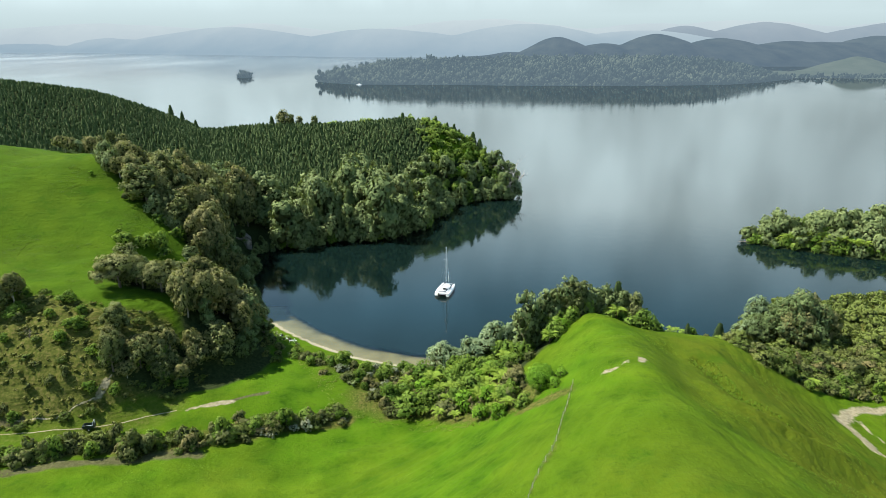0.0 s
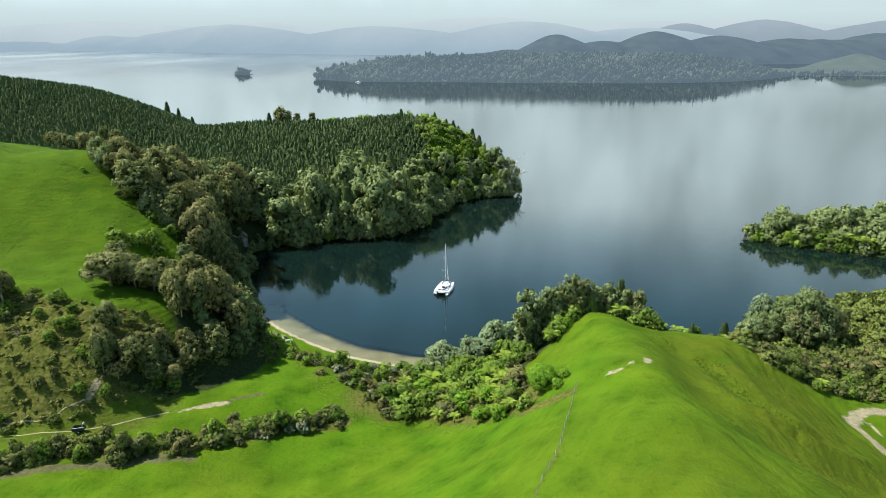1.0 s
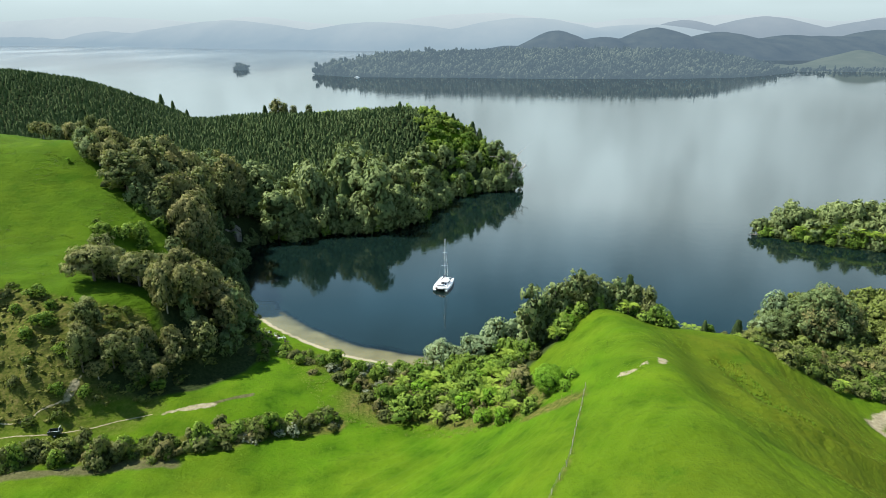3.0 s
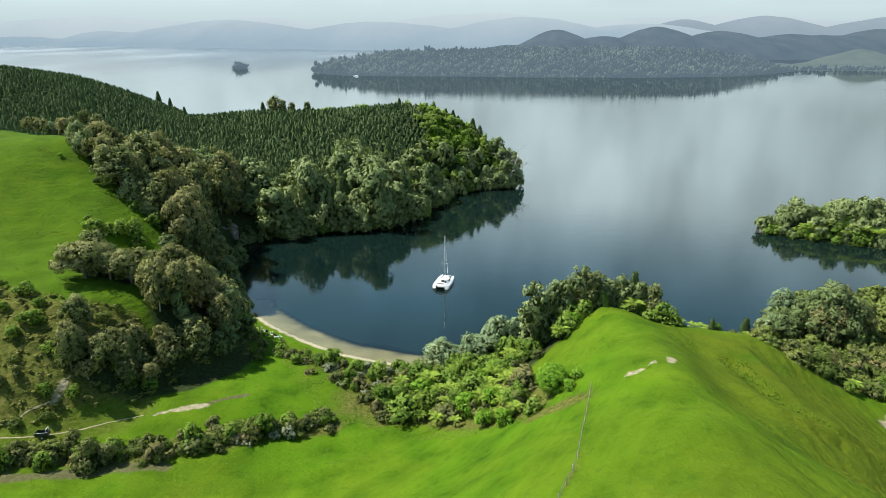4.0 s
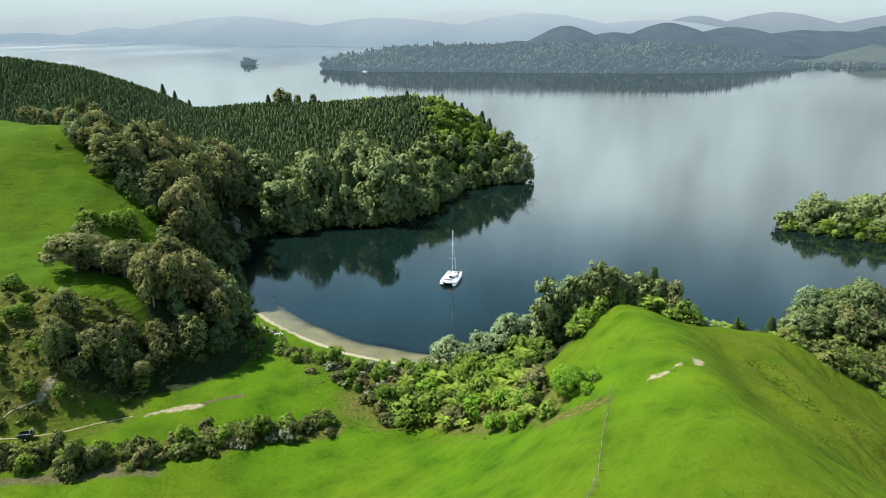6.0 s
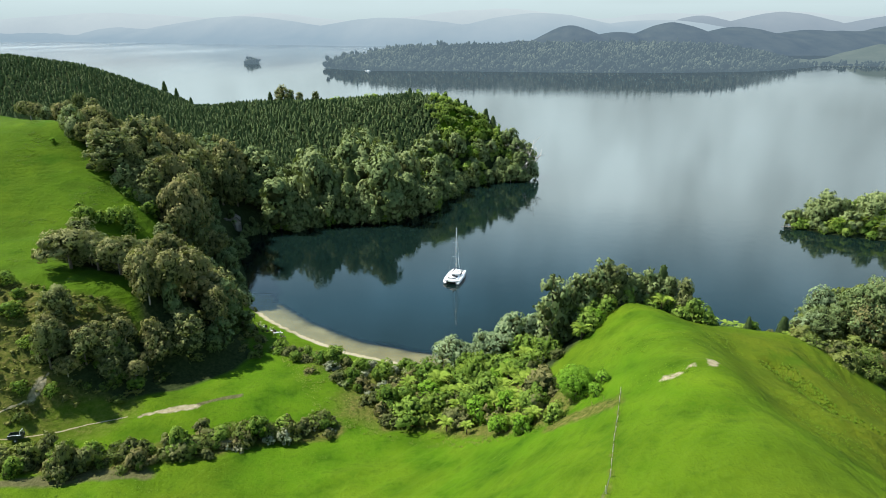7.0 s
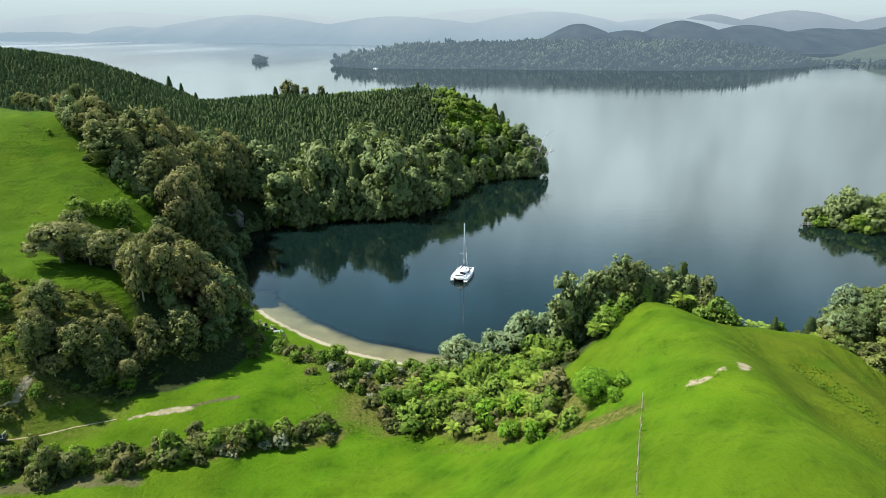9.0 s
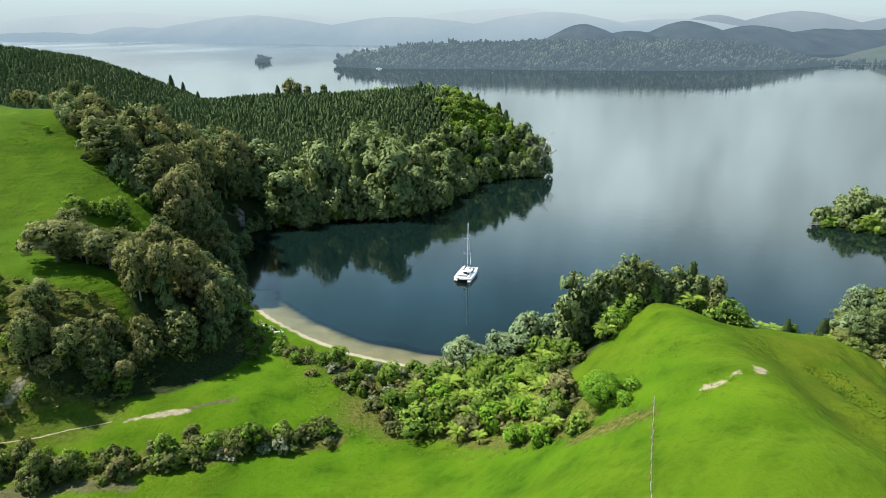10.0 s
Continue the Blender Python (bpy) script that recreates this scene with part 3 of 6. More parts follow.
def upright(x, y, scale=1.0, turn=0.0, sink=0.15, tall=1.0, wide=1.0):
    """A place on the ground."""
    z = float(land(np.array([x]), np.array([y]))[0]) - sink
    return Matrix.Translation((x, y, z)) @ Matrix.Rotation(turn, 4, "Z") @ Matrix.Diagonal((scale * wide, scale, scale * tall, 1))


# ---- woods and other plan shapes ----
WEST_WOOD = [(-127, 222), (-117, 212), (-98, 202), (-87, 196.5), (-80, 187), (-78, 184), (-74, 190), (-80, 203), (-88, 218), (-97, 236), (-102, 252), (-94, 268), (-100, 290), (-130, 282), (-137, 255), (-134, 232)]
BANK = [(-74, 186), (-66, 192), (-69, 205), (-78, 222), (-83, 238), (-88, 250), (-100, 250), (-97, 236), (-88, 218), (-80, 200)]
TERRACE_WOOD = [(-100, 162), (-86, 158), (-76, 157), (-70, 146), (-63, 143), (-57, 150), (-53, 160), (-58, 172), (-64, 182), (-74, 184), (-84, 177), (-96, 171)]
SLOPE_WOOD = [(-87, 132), (-80, 136), (-75, 142), (-70, 147), (-63, 143), (-65, 133), (-72, 129), (-80, 129)]
SHORE_WOOD = [(-92, 258), (-80, 266), (-64, 273), (-48, 277), (-34, 284), (-22, 298), (-15, 318), (-8, 343), (4, 353), (18, 357), (27, 362), (23, 374), (4, 370), (-18, 358), (-34, 334), (-58, 312), (-96, 300)]
HILL_WOOD = [(-6, 157), (4, 160), (16, 168), (34, 177), (52, 176), (65, 172), (74, 174), (72, 160), (66, 150), (55, 150), (44, 151), (34, 156), (27, 152), (24, 148), (18, 144), (14, 141), (10, 144), (2, 150)]
GULLY_BUSH = [(-18, 131), (-9, 131), (1, 123), (8, 117), (13, 113), (16, 117), (14, 128), (13, 141), (9, 146), (2, 152), (-6, 157), (-13, 150), (-20, 141)]
EAST_BUSH = [(64, 150), (70, 142), (78, 138), (88, 141), (100, 145), (118, 142), (140, 140), (190, 150), (190, 214), (140, 210), (106, 202), (90, 188), (78, 174), (70, 164)]
PINES = [(-400, 330), (-260, 300), (-180, 282), (-140, 284), (-92, 290), (-60, 304), (-35, 330), (-24, 354), (-18, 372), (-14, 386), (-30, 402), (-90, 410), (-150, 440), (-190, 456), (-250, 440), (-400, 430)]
SCRUB = [(-125, 112), (-95, 117), (-80, 121), (-66, 131), (-62, 142), (-75, 149), (-88, 146), (-104, 148), (-125, 140)]
OLIVE = [(36, 150), (44, 138), (41, 112), (44, 88), (50, 62), (95, 60), (84, 116), (76, 134), (62, 146), (48, 148)]
HEDGE = [(-27, 130), (-35, 127.5), (-43, 123.5), (-50, 120), (-57, 117), (-65, 114.5), (-74, 113.5), (-82, 111), (-91, 107), (-104, 103)]
FENCE = [(20.6, 110), (16.8, 96), (13.9, 84.5), (10.2, 76.5), (7.2, 66)]
BEACH = [(-63, 192), (-55, 184), (-44, 175.5), (-32, 168), (-19, 163.5), (-8, 161)]


def soft(x, y, ring, width=3.0):
    """1 inside a ring, fading out over a width."""
    d = line_distance(x, y, ring + ring[:1])[0]
    return np.clip(0.5 + np.where(inside(x, y, ring), d, -d) / width, 0, 1)


def stripe(x, y, stations, half):
    return np.clip(1.1 - line_distance(x, y, stations)[0] / half * 0.75 + 0.25 * rough(x, y, 2.2, 17, 2), 0, 1)


def scatter(ring, spacing, r, jitter=0.42):
    """Loosely even places inside a ring."""
    p = np.array(ring, float)
    gx, gy = np.meshgrid(np.arange(p[:, 0].min(), p[:, 0].max(), spacing), np.arange(p[:, 1].min(), p[:, 1].max(), spacing))
    gx[1::2] += spacing / 2
    gx, gy = gx.ravel() + r.uniform(-jitter, jitter, gx.size) * spacing, gy.ravel() + r.uniform(-jitter, jitter, gy.size) * spacing
    keep = inside(gx, gy, ring)
    return np.c_[gx[keep], gy[keep]]


# ---- ground: one sheet to the horizon ----
def graded(*spans):
    return np.unique(np.concatenate([np.arange(a, b, s) for a, b, s in spans]).round(3))


def sheet(name, xs, ys, height, mat, smooth=True):
    gx, gy = np.meshgrid(xs, ys)
    gz = height(gx, gy)
    nx, ny = len(xs), len(ys)
    i = (np.arange(ny - 1)[:, None] * nx + np.arange(nx - 1)).ravel()
    me = mesh_from(name, np.c_[gx.ravel(), gy.ravel(), gz.ravel()], np.stack([i, i + 1, i + nx + 1, i + nx], 1).tolist(), mat, smooth)
    return me, gx.ravel(), gy.ravel(), gz.ravel()


FOLDS = ((-1.6, 5.6, [(46, 131), (42, 112), (41, 98), (45, 92.5), (53, 90), (64, 92)]), (0.9, 2.2, [(45.5, 112), (48, 105.8), (53, 103.6), (58, 101.5), (63, 101.5), (71, 104)]),
         (-1.2, 2.2, [(51.4, 130), (51.6, 117), (54, 111), (58, 107.3), (64, 106)]), (0.5, 2.5, [(57, 136), (59.3, 122.5), (61, 111)]))


def ground_height(x, y):
    z = land(x, y)
    for ring in (HEADLAND, FAR_SHORE, ISLET):
        z = np.where(inside(x, y, ring), -4.0, z)
    for lift, half, line in FOLDS:
        z = z + lift * np.exp(-((line_distance(x, y, line)[0] / half) ** 2))
    near = np.clip((420 - np.hypot(x, y - 120)) / 150, 0, 1)
    dry = np.clip(z / 1.5, 0, 1)
    flat = soft(x, y, [(-100, 106), (-30, 118), (-14, 146), (-50, 168), (-62, 146), (-100, 124)], 10)
    bumps = 0.6 * rough(x, y, 22, 3, 3) + 0.42 * rough(x, y, 5.5, 9, 2)
    scrub = soft(x, y, SCRUB, 6)
    tread = 0.14 * np.sin(z * 5.2 + 2.5 * rough(x, y, 14, 5, 2))
    lumps = 0.28 * rough(x, y, 2.6, 21, 2) * (1 + 1.2 * scrub)
    return z + near * dry * (bumps * (1 - 0.6 * flat) + tread * (1 - flat) + lumps * (0.2 + 1.2 * scrub))


gxs = graded((-4800, -1000, 400), (-1000, -400, 60), (-400, -260, 8), (-260, -112, 2.2), (-112, 100, 0.85), (100, 210, 2.2), (210, 400, 12), (400, 1200, 40), (1200, 4801, 400))
gys = graded((-1200, 0, 200), (0, 60, 4), (60, 176, 0.85), (176, 470, 2.2), (470, 700, 12), (700, 1240, 60), (1240, 1760, 20), (1760, 2200, 60), (2200, 5001, 400))
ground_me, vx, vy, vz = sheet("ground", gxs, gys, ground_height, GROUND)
beach_off = line_distance(vx, vy, BEACH)[0]
MASKS = {
    "bare": np.maximum.reduce([
        stripe(vx, vy, [(25.7, 107.6), (27.2, 107.5)], 1.0), stripe(vx, vy, [(29.3, 108.6), (30.0, 108.9)], 0.6), stripe(vx, vy, [(32.2, 108.8), (32.7, 109.6), (33.0, 111.2)], 0.85),
        stripe(vx, vy, [(-62, 127.4), (-57.5, 129.4)], 0.5), stripe(vx, vy, [(-57.5, 129.4), (-53, 131.5)], 1.0), stripe(vx, vy, [(-80.2, 125), (-79, 127.4)], 0.8),
        stripe(vx, vy, [(81.5, 127), (85.5, 131.5), (91, 134.5), (100, 136), (112, 134)], 1.7), stripe(vx, vy, [(81.8, 128.5), (82, 122), (82.6, 116), (86, 111), (94, 107)], 1.5),
        stripe(vx, vy, [(86.5, 129), (87.5, 123), (90, 118), (98, 114)], 0.5)]) ,
    "mud": np.maximum.reduce([0.9 * stripe(vx, vy, [(-108, 115), (-99, 117.5), (-94, 119)], 1.3), stripe(vx, vy, [(-53, 131.8), (-50, 134.4), (-46.5, 137)], 0.8), stripe(vx, vy, [(-98, 99.5), (-86, 104), (-77, 107.6), (-65, 111.4), (-54, 113.2)], 1.9)]),
    # left grass hill, tinted darker in place of shade
    "hill_shade": soft(vx, vy, [(-330, 120), (-128, 138), (-100, 140), (-84, 142), (-72, 150), (-84, 162), (-90, 176), (-88, 200), (-130, 236), (-330, 250)], 14),
    # yellow-olive grass; OLIVE also paints shade on the slope facing off the sun
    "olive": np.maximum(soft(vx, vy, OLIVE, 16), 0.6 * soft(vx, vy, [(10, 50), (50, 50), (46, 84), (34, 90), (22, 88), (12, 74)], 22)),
    "rough": np.maximum.reduce([0.85 * soft(vx, vy, SCRUB, 6), 0.5 * soft(vx, vy, [(-120, 106), (-84, 113), (-68, 119), (-60, 128), (-66, 140), (-125, 135)], 7), soft(vx, vy, GULLY_BUSH, 5), stripe(vx, vy, [(12, 111.5), (19, 107.8)], 2.2), 0.6 * stripe(vx, vy, FENCE, 0.5),
                                0.65 * soft(vx, vy, [(-28, 133), (-18, 130), (-9, 146), (-16, 157), (-40, 164), (-46, 160), (-30, 148)], 8), stripe(vx, vy, HEDGE, 3.2), soft(vx, vy, EAST_BUSH, 6), 0.8 * soft(vx, vy, FAR_SHORE, 20)]),
    # woods' floor; the (-79, 129) ring paints the terrace trees' shadow on grass
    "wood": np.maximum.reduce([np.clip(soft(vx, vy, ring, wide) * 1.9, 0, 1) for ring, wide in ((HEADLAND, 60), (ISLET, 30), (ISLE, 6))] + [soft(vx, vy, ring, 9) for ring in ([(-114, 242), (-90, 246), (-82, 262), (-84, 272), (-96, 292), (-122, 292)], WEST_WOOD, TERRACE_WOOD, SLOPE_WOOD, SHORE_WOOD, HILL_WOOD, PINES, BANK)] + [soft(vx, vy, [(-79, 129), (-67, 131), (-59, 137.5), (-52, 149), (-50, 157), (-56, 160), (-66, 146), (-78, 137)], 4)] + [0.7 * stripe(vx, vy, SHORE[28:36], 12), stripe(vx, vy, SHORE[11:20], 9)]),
    "sand": np.where(vz < 0, np.clip(2.2 - beach_off / 9, 0, 1), np.clip(1.25 - beach_off / 1.9 + 0.2 * rough(vx, vy, 3, 8, 2), 0, 1)),
}
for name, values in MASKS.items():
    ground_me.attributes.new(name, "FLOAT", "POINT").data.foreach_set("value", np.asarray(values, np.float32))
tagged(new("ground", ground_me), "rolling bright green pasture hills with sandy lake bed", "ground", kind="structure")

# ---- lake ----
lxs = graded((-4800, -800, 400), (-800, -120, 40), (-120, 120, 2.5), (120, 300, 12), (300, 1000, 20), (1000, 4801, 400))
lys = graded((130, 230, 1.6), (230, 420, 8), (420, 1000, 40), (1000, 1250, 50), (1250, 1500, 12), (1500, 2000, 100), (2000, 5001, 300))
lake_me, wx, wy, wz = sheet("lake", lxs, lys, lambda x, y: np.zeros_like(x), WATER)
depth = -land(wx, wy)
depth = np.where(line_distance(wx, wy, BEACH)[0] > 11, np.maximum(depth, 1.4), depth + 0.8 * rough(wx, wy, 6, 4, 3) * np.clip(depth / 0.8, 0, 1))
lake_me.attributes.new("depth", "FLOAT", "POINT").data.foreach_set("value", np.asarray(depth, np.float32))
# the open lake beyond the headland and a strip off the far pasture are ruffled by wind
ruffled = np.clip((wy - 1100) / 1500, 0, 1) * np.clip((-280 - wx) / 200, 0, 1) + 0.7 * np.clip(1.4 - line_distance(wx, wy, [(520, 1290), (640, 1385), (790, 1435), (1200, 1420)])[0] / 26, 0, 1)
lake_me.attributes.new("chop", "FLOAT", "POINT").data.foreach_set("value", np.asarray(np.clip(ruffled, 0, 1), np.float32))
tagged(new("lake", lake_me), "calm blue lake water mirroring sky and wooded shores", "water", kind="structure")


# ---- distance: hills round the lake ----
def far_range(name, label, x0, x1, shore, deep, height, mat, seed, step=40):
    """A range of hills from its shore line to its ridge and down behind."""
    xs = np.arange(x0, x1 + 1, step)
    rows = []
    for k, (back, lift) in enumerate(((0, -0.01), (0.12, 0.16), (0.3, 0.42), (0.55, 0.74), (0.8, 0.95), (1.0, 1.0), (1.4, 0.6))):
        h = np.array([height(x) for x in xs]) * lift
        h += (0.07 * np.array([height(x) for x in xs]) * rough(xs, xs * 0 + k * 130, 300, seed, 4) + 2.5 * rough(xs, xs * 0 + k * 57, 45, seed + 3, 2)) * (0 < k)
        rows.append(np.c_[xs, np.array([shore(x) for x in xs]) + deep * back, np.where(k == 0, -2.0, h)])
    m = len(xs)
    me = mesh_from(name, np.vstack(rows), [(k * m + i, k * m + i + 1, (k + 1) * m + i + 1, (k + 1) * m + i) for k in range(len(rows) - 1) for i in range(m - 1)], mat, True)
    return tagged(new(name, me), label, "hills", kind="structure")


def peaks(x, *humps):
    return max(h * math.exp(-(((x - c) / w) ** 2)) for c, h, w in humps)


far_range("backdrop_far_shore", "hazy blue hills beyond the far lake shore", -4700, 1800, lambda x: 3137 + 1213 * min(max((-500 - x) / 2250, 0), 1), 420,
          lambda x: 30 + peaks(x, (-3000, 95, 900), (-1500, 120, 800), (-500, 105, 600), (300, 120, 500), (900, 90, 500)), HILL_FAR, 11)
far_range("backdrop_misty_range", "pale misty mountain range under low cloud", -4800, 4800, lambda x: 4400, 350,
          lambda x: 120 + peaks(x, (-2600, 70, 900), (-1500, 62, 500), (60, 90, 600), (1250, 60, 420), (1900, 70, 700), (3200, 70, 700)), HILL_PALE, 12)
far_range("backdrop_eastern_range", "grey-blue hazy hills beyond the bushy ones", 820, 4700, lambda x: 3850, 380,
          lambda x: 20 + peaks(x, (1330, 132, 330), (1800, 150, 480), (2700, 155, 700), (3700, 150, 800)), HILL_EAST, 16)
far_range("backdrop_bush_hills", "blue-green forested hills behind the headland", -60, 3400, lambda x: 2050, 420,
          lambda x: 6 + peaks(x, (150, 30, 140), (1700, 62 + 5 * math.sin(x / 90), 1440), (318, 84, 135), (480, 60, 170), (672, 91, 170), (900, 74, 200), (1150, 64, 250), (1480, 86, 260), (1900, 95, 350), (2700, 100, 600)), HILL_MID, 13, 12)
far_range("backdrop_pasture_hill", "hazy grassy hill on the distant shore", 690, 1700, lambda x: 1468, 200, lambda x: 3 + peaks(x, (945, 36, 70), (1110, 33, 95), (1350, 38, 150)) + 2 * math.sin(x / 23), GRASS_HAZED, 14, 12)



# ---- plants: each kind built a few times over, then stood about ----
def crown_mesh(seed, mat, wide, tall, base, lobes, count, size, droop=0.0):
    """Main lobes round the limbs, small tufts over each lobe, leaf sprays round each tuft."""
    r = np.random.default_rng(seed)
    s = Shape()
    centres, radii = [], []
    for k in range(lobes):
        a, u = r.uniform(0, 2 * math.pi), r.uniform(-0.55, 1.0)
        out = wide * 0.5 * math.sqrt(max(0.05, 1 - max(u, 0) ** 2)) * r.uniform(0.4, 0.92)
        centres.append((out * math.cos(a), out * math.sin(a), base + (tall - base) * (0.32 + 0.42 * u)))
        radii.append(wide * r.uniform(0.55, 1.45) * 0.78 / math.sqrt(lobes + 1))
    centres.append((r.normal(0, 0.08 * wide), r.normal(0, 0.08 * wide), base + (tall - base) * r.uniform(0.38, 0.55)))
    radii.append(wide * (0.3 if lobes else 0.46))
    centres, radii = np.array(centres), np.array(radii)
    squash = np.array([1, 1, min(1.1, (tall - base) / wide * 1.05)])
    # solid lumps whose dark colour stands in for shade inside the crown
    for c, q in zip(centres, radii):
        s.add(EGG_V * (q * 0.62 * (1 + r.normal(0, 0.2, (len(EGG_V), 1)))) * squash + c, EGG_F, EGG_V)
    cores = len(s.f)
    each = 9
    tufts_wanted = max(4, count // each)
    pick = r.choice(len(radii), tufts_wanted * 3, p=radii**2 / (radii**2).sum())
    d = r.normal(0, 1, (len(pick), 3))
    d[:, 2] += 0.3
    d /= np.linalg.norm(d, axis=1)[:, None]
    p = centres[pick] + d * radii[pick][:, None] * r.uniform(0.8, 1.12, (len(pick), 1)) * squash
    buried = (np.linalg.norm((p[:, None] - centres) / squash, axis=2) < radii * 0.78).any(1)
    p, d, q = p[~buried][:tufts_wanted], d[~buried][:tufts_wanted], radii[pick][~buried][:tufts_wanted]
    m = len(p)
    bud = r.normal(0, 1, (m, each, 3)) + d[:, None] * 0.9
    bud /= np.linalg.norm(bud, axis=2)[:, :, None]
    reach = np.minimum(q * 0.42, size * 2.6)[:, None, None] * r.uniform(0.6, 1.15, (m, each, 1))
    at = (p[:, None] + bud * reach * squash).reshape(-1, 3)
    at[:, 2] -= droop * np.hypot(at[:, 0], at[:, 1]) ** 2 / wide
    s.leaves(at, (d[:, None] * 0.55 + bud * 0.6).reshape(-1, 3), size, r)
    return s.mesh("crown", mat, inner=mat if mat is LEAF_TUSSOCK else CROWN_SHADE_GREEN if mat in (LEAF_BUSH, LEAF_BRIGHT, LEAF_POINT) else CROWN_SHADE, inner_faces=cores), centres


def trunk_mesh(seed, mat, tall, thick, centres, limbs=4):
    r = np.random.default_rng(seed + 500)
    s = Shape()
    lean = r.normal(0, 0.04 * tall, 2)
    s.tube([(0, 0, -0.4), (lean[0] * 0.2, lean[1] * 0.2, tall * 0.3), (lean[0] * 0.6, lean[1] * 0.6, tall * 0.55), (lean[0], lean[1], tall * 0.8)], [thick * 1.25, thick * 0.9, thick * 0.6, thick * 0.2], 7)
    for c in centres[:limbs]:
        a = Vector((lean[0] * 0.4, lean[1] * 0.4, tall * r.uniform(0.25, 0.45)))
        b = Vector(c)
        s.tube([a, a.lerp(b, 0.5) + Vector((0, 0, -0.06 * tall)), b], [thick * 0.5, thick * 0.33, thick * 0.1], 5)
    return s.mesh("trunk", mat, True)


def conifer_mesh(seed, mat, tall, wide, tiers, size, count):
    r = np.random.default_rng(seed)
    s = Shape()
    for k in range(tiers):
        z0, z1 = tall * (0.12 + 0.8 * k / tiers), tall * (0.12 + 0.8 * (k + 1.7) / tiers)
        q = wide * 0.5 * (1 - 0.92 * k / tiers) ** 0.75 * r.uniform(0.8, 1.1)
        n = 9
        ring = [(q * (1 if i % 2 else 0.6) * math.cos(6.283 * i / n + k), q * (1 if i % 2 else 0.6) * math.sin(6.283 * i / n + k), z0 - (0.12 * q if i % 2 else 0)) for i in range(n)]
        s.add(ring + [(0, 0, min(z1, tall))], [(i, (i + 1) % n, n) for i in range(n)])
    u = r.uniform(0.08, 0.95, count)
    a = r.uniform(0, 6.283, count)
    rad = wide * 0.54 * (1 - 0.92 * u) ** 0.75 * r.uniform(0.6, 1.1, count)
    p = np.c_[rad * np.cos(a), rad * np.sin(a), tall * (0.1 + 0.88 * u)]
    s.leaves(p, np.c_[np.cos(a), np.sin(a), np.full(count, 0.3)], size, r)
    return s.mesh("crown", mat)


KINDS = {}


def kind(name, variants):
    KINDS[name] = variants


def tree_variants(n, seed, leaf, bark, wide, tall, base, lobes, count, size, thick, limbs=4, droop=0.0):
    out = []
    for k in range(n):
        r = np.random.default_rng(seed + k)
        w, h = wide * r.uniform(0.85, 1.15), tall * r.uniform(0.9, 1.1)
        crown, centres = crown_mesh(seed + k, leaf, w, h, base, lobes, count, size, droop)
        out.append([("trunk", trunk_mesh(seed + k, bark, h * 0.85, thick, centres, limbs)), ("crown", crown)])
    return out


kind("dark", tree_variants(5, 10, LEAF_DARK, BARK, 7.4, 11.5, 1.0, 24, 2300, 0.32, 0.24))
kind("olive", tree_variants(5, 30, LEAF_OLIVE, BARK_PALE, 7.8, 9.8, 2.2, 24, 2500, 0.31, 0.2, 7))
kind("big", tree_variants(3, 150, LEAF_OLIVE, BARK_PALE, 12.5, 12.5, 2.6, 46, 5600, 0.34, 0.34, 9))
kind("spreading", tree_variants(2, 160, LEAF_DARK, BARK, 11.0, 8.6, 3.6, 34, 4200, 0.33, 0.3, 10))
kind("dome", tree_variants(2, 170, LEAF_FOREST, BARK, 12.0, 11.5, 1.2, 48, 7500, 0.28, 0.3, 6))
kind("upright", tree_variants(3, 180, LEAF_KANUKA, BARK, 4.6, 10.0, 0.6, 22, 1700, 0.27, 0.2, 3))
kind("far_dark", tree_variants(4, 15, LEAF_FOREST, BARK, 8.2, 11.5, 0.3, 17, 1500, 0.44, 0.26, 2))
kind("far_olive", tree_variants(4, 35, LEAF_KANUKA, BARK, 9.2, 10.4, 0.3, 18, 1650, 0.44, 0.22, 2))
kind("far_point", tree_variants(3, 78, LEAF_POINT, BARK, 5.0, 5.0, 0.2, 8, 560, 0.42, 0.12, 2))
kind("far_scrub", tree_variants(3, 105, LEAF_SCRUB, BARK, 3.6, 2.4, 0.05, 7, 420, 0.34, 0.07, 1))
kind("far_willow", tree_variants(4, 55, LEAF_KANUKA, BARK, 7.0, 8.0, 0.4, 13, 700, 0.54, 0.2, 2, 0.15))
kind("far_bush", tree_variants(3, 75, LEAF_BUSH, BARK, 5.0, 5.0, 0.2, 8, 560, 0.42, 0.12, 2))
kind("far_bright", tree_variants(3, 125, LEAF_BRIGHT, BARK, 4.5, 4.5, 0.2, 8, 560, 0.42, 0.12, 2))
kind("willow", tree_variants(4, 50, LEAF_WILLOW, BARK, 7.0, 7.5, 0.6, 24, 2300, 0.29, 0.2, 5, 0.25))
kind("bush", tree_variants(4, 70, LEAF_BUSH, BARK, 4.6, 4.4, 0.3, 14, 950, 0.3, 0.12))
kind("shrub", tree_variants(5, 90, LEAF_SHRUB, BARK, 3.2, 2.6, 0.1, 12, 580, 0.26, 0.07))
kind("scrub", tree_variants(4, 100, LEAF_SCRUB, BARK, 3.4, 2.3, 0.05, 8, 820, 0.22, 0.07, 2))
kind("tussock", tree_variants(3, 140, LEAF_TUSSOCK, BARK, 1.9, 0.8, 0.0, 3, 54, 0.22, 0.03, 1))
kind("silver", tree_variants(2, 130, LEAF_SILVER, BARK, 3.2, 2.6, 0.1, 12, 740, 0.23, 0.07))
kind("round", tree_variants(1, 110, LEAF_BRIGHT, BARK, 6.4, 6.4, 0.2, 0, 5200, 0.19, 0.16))
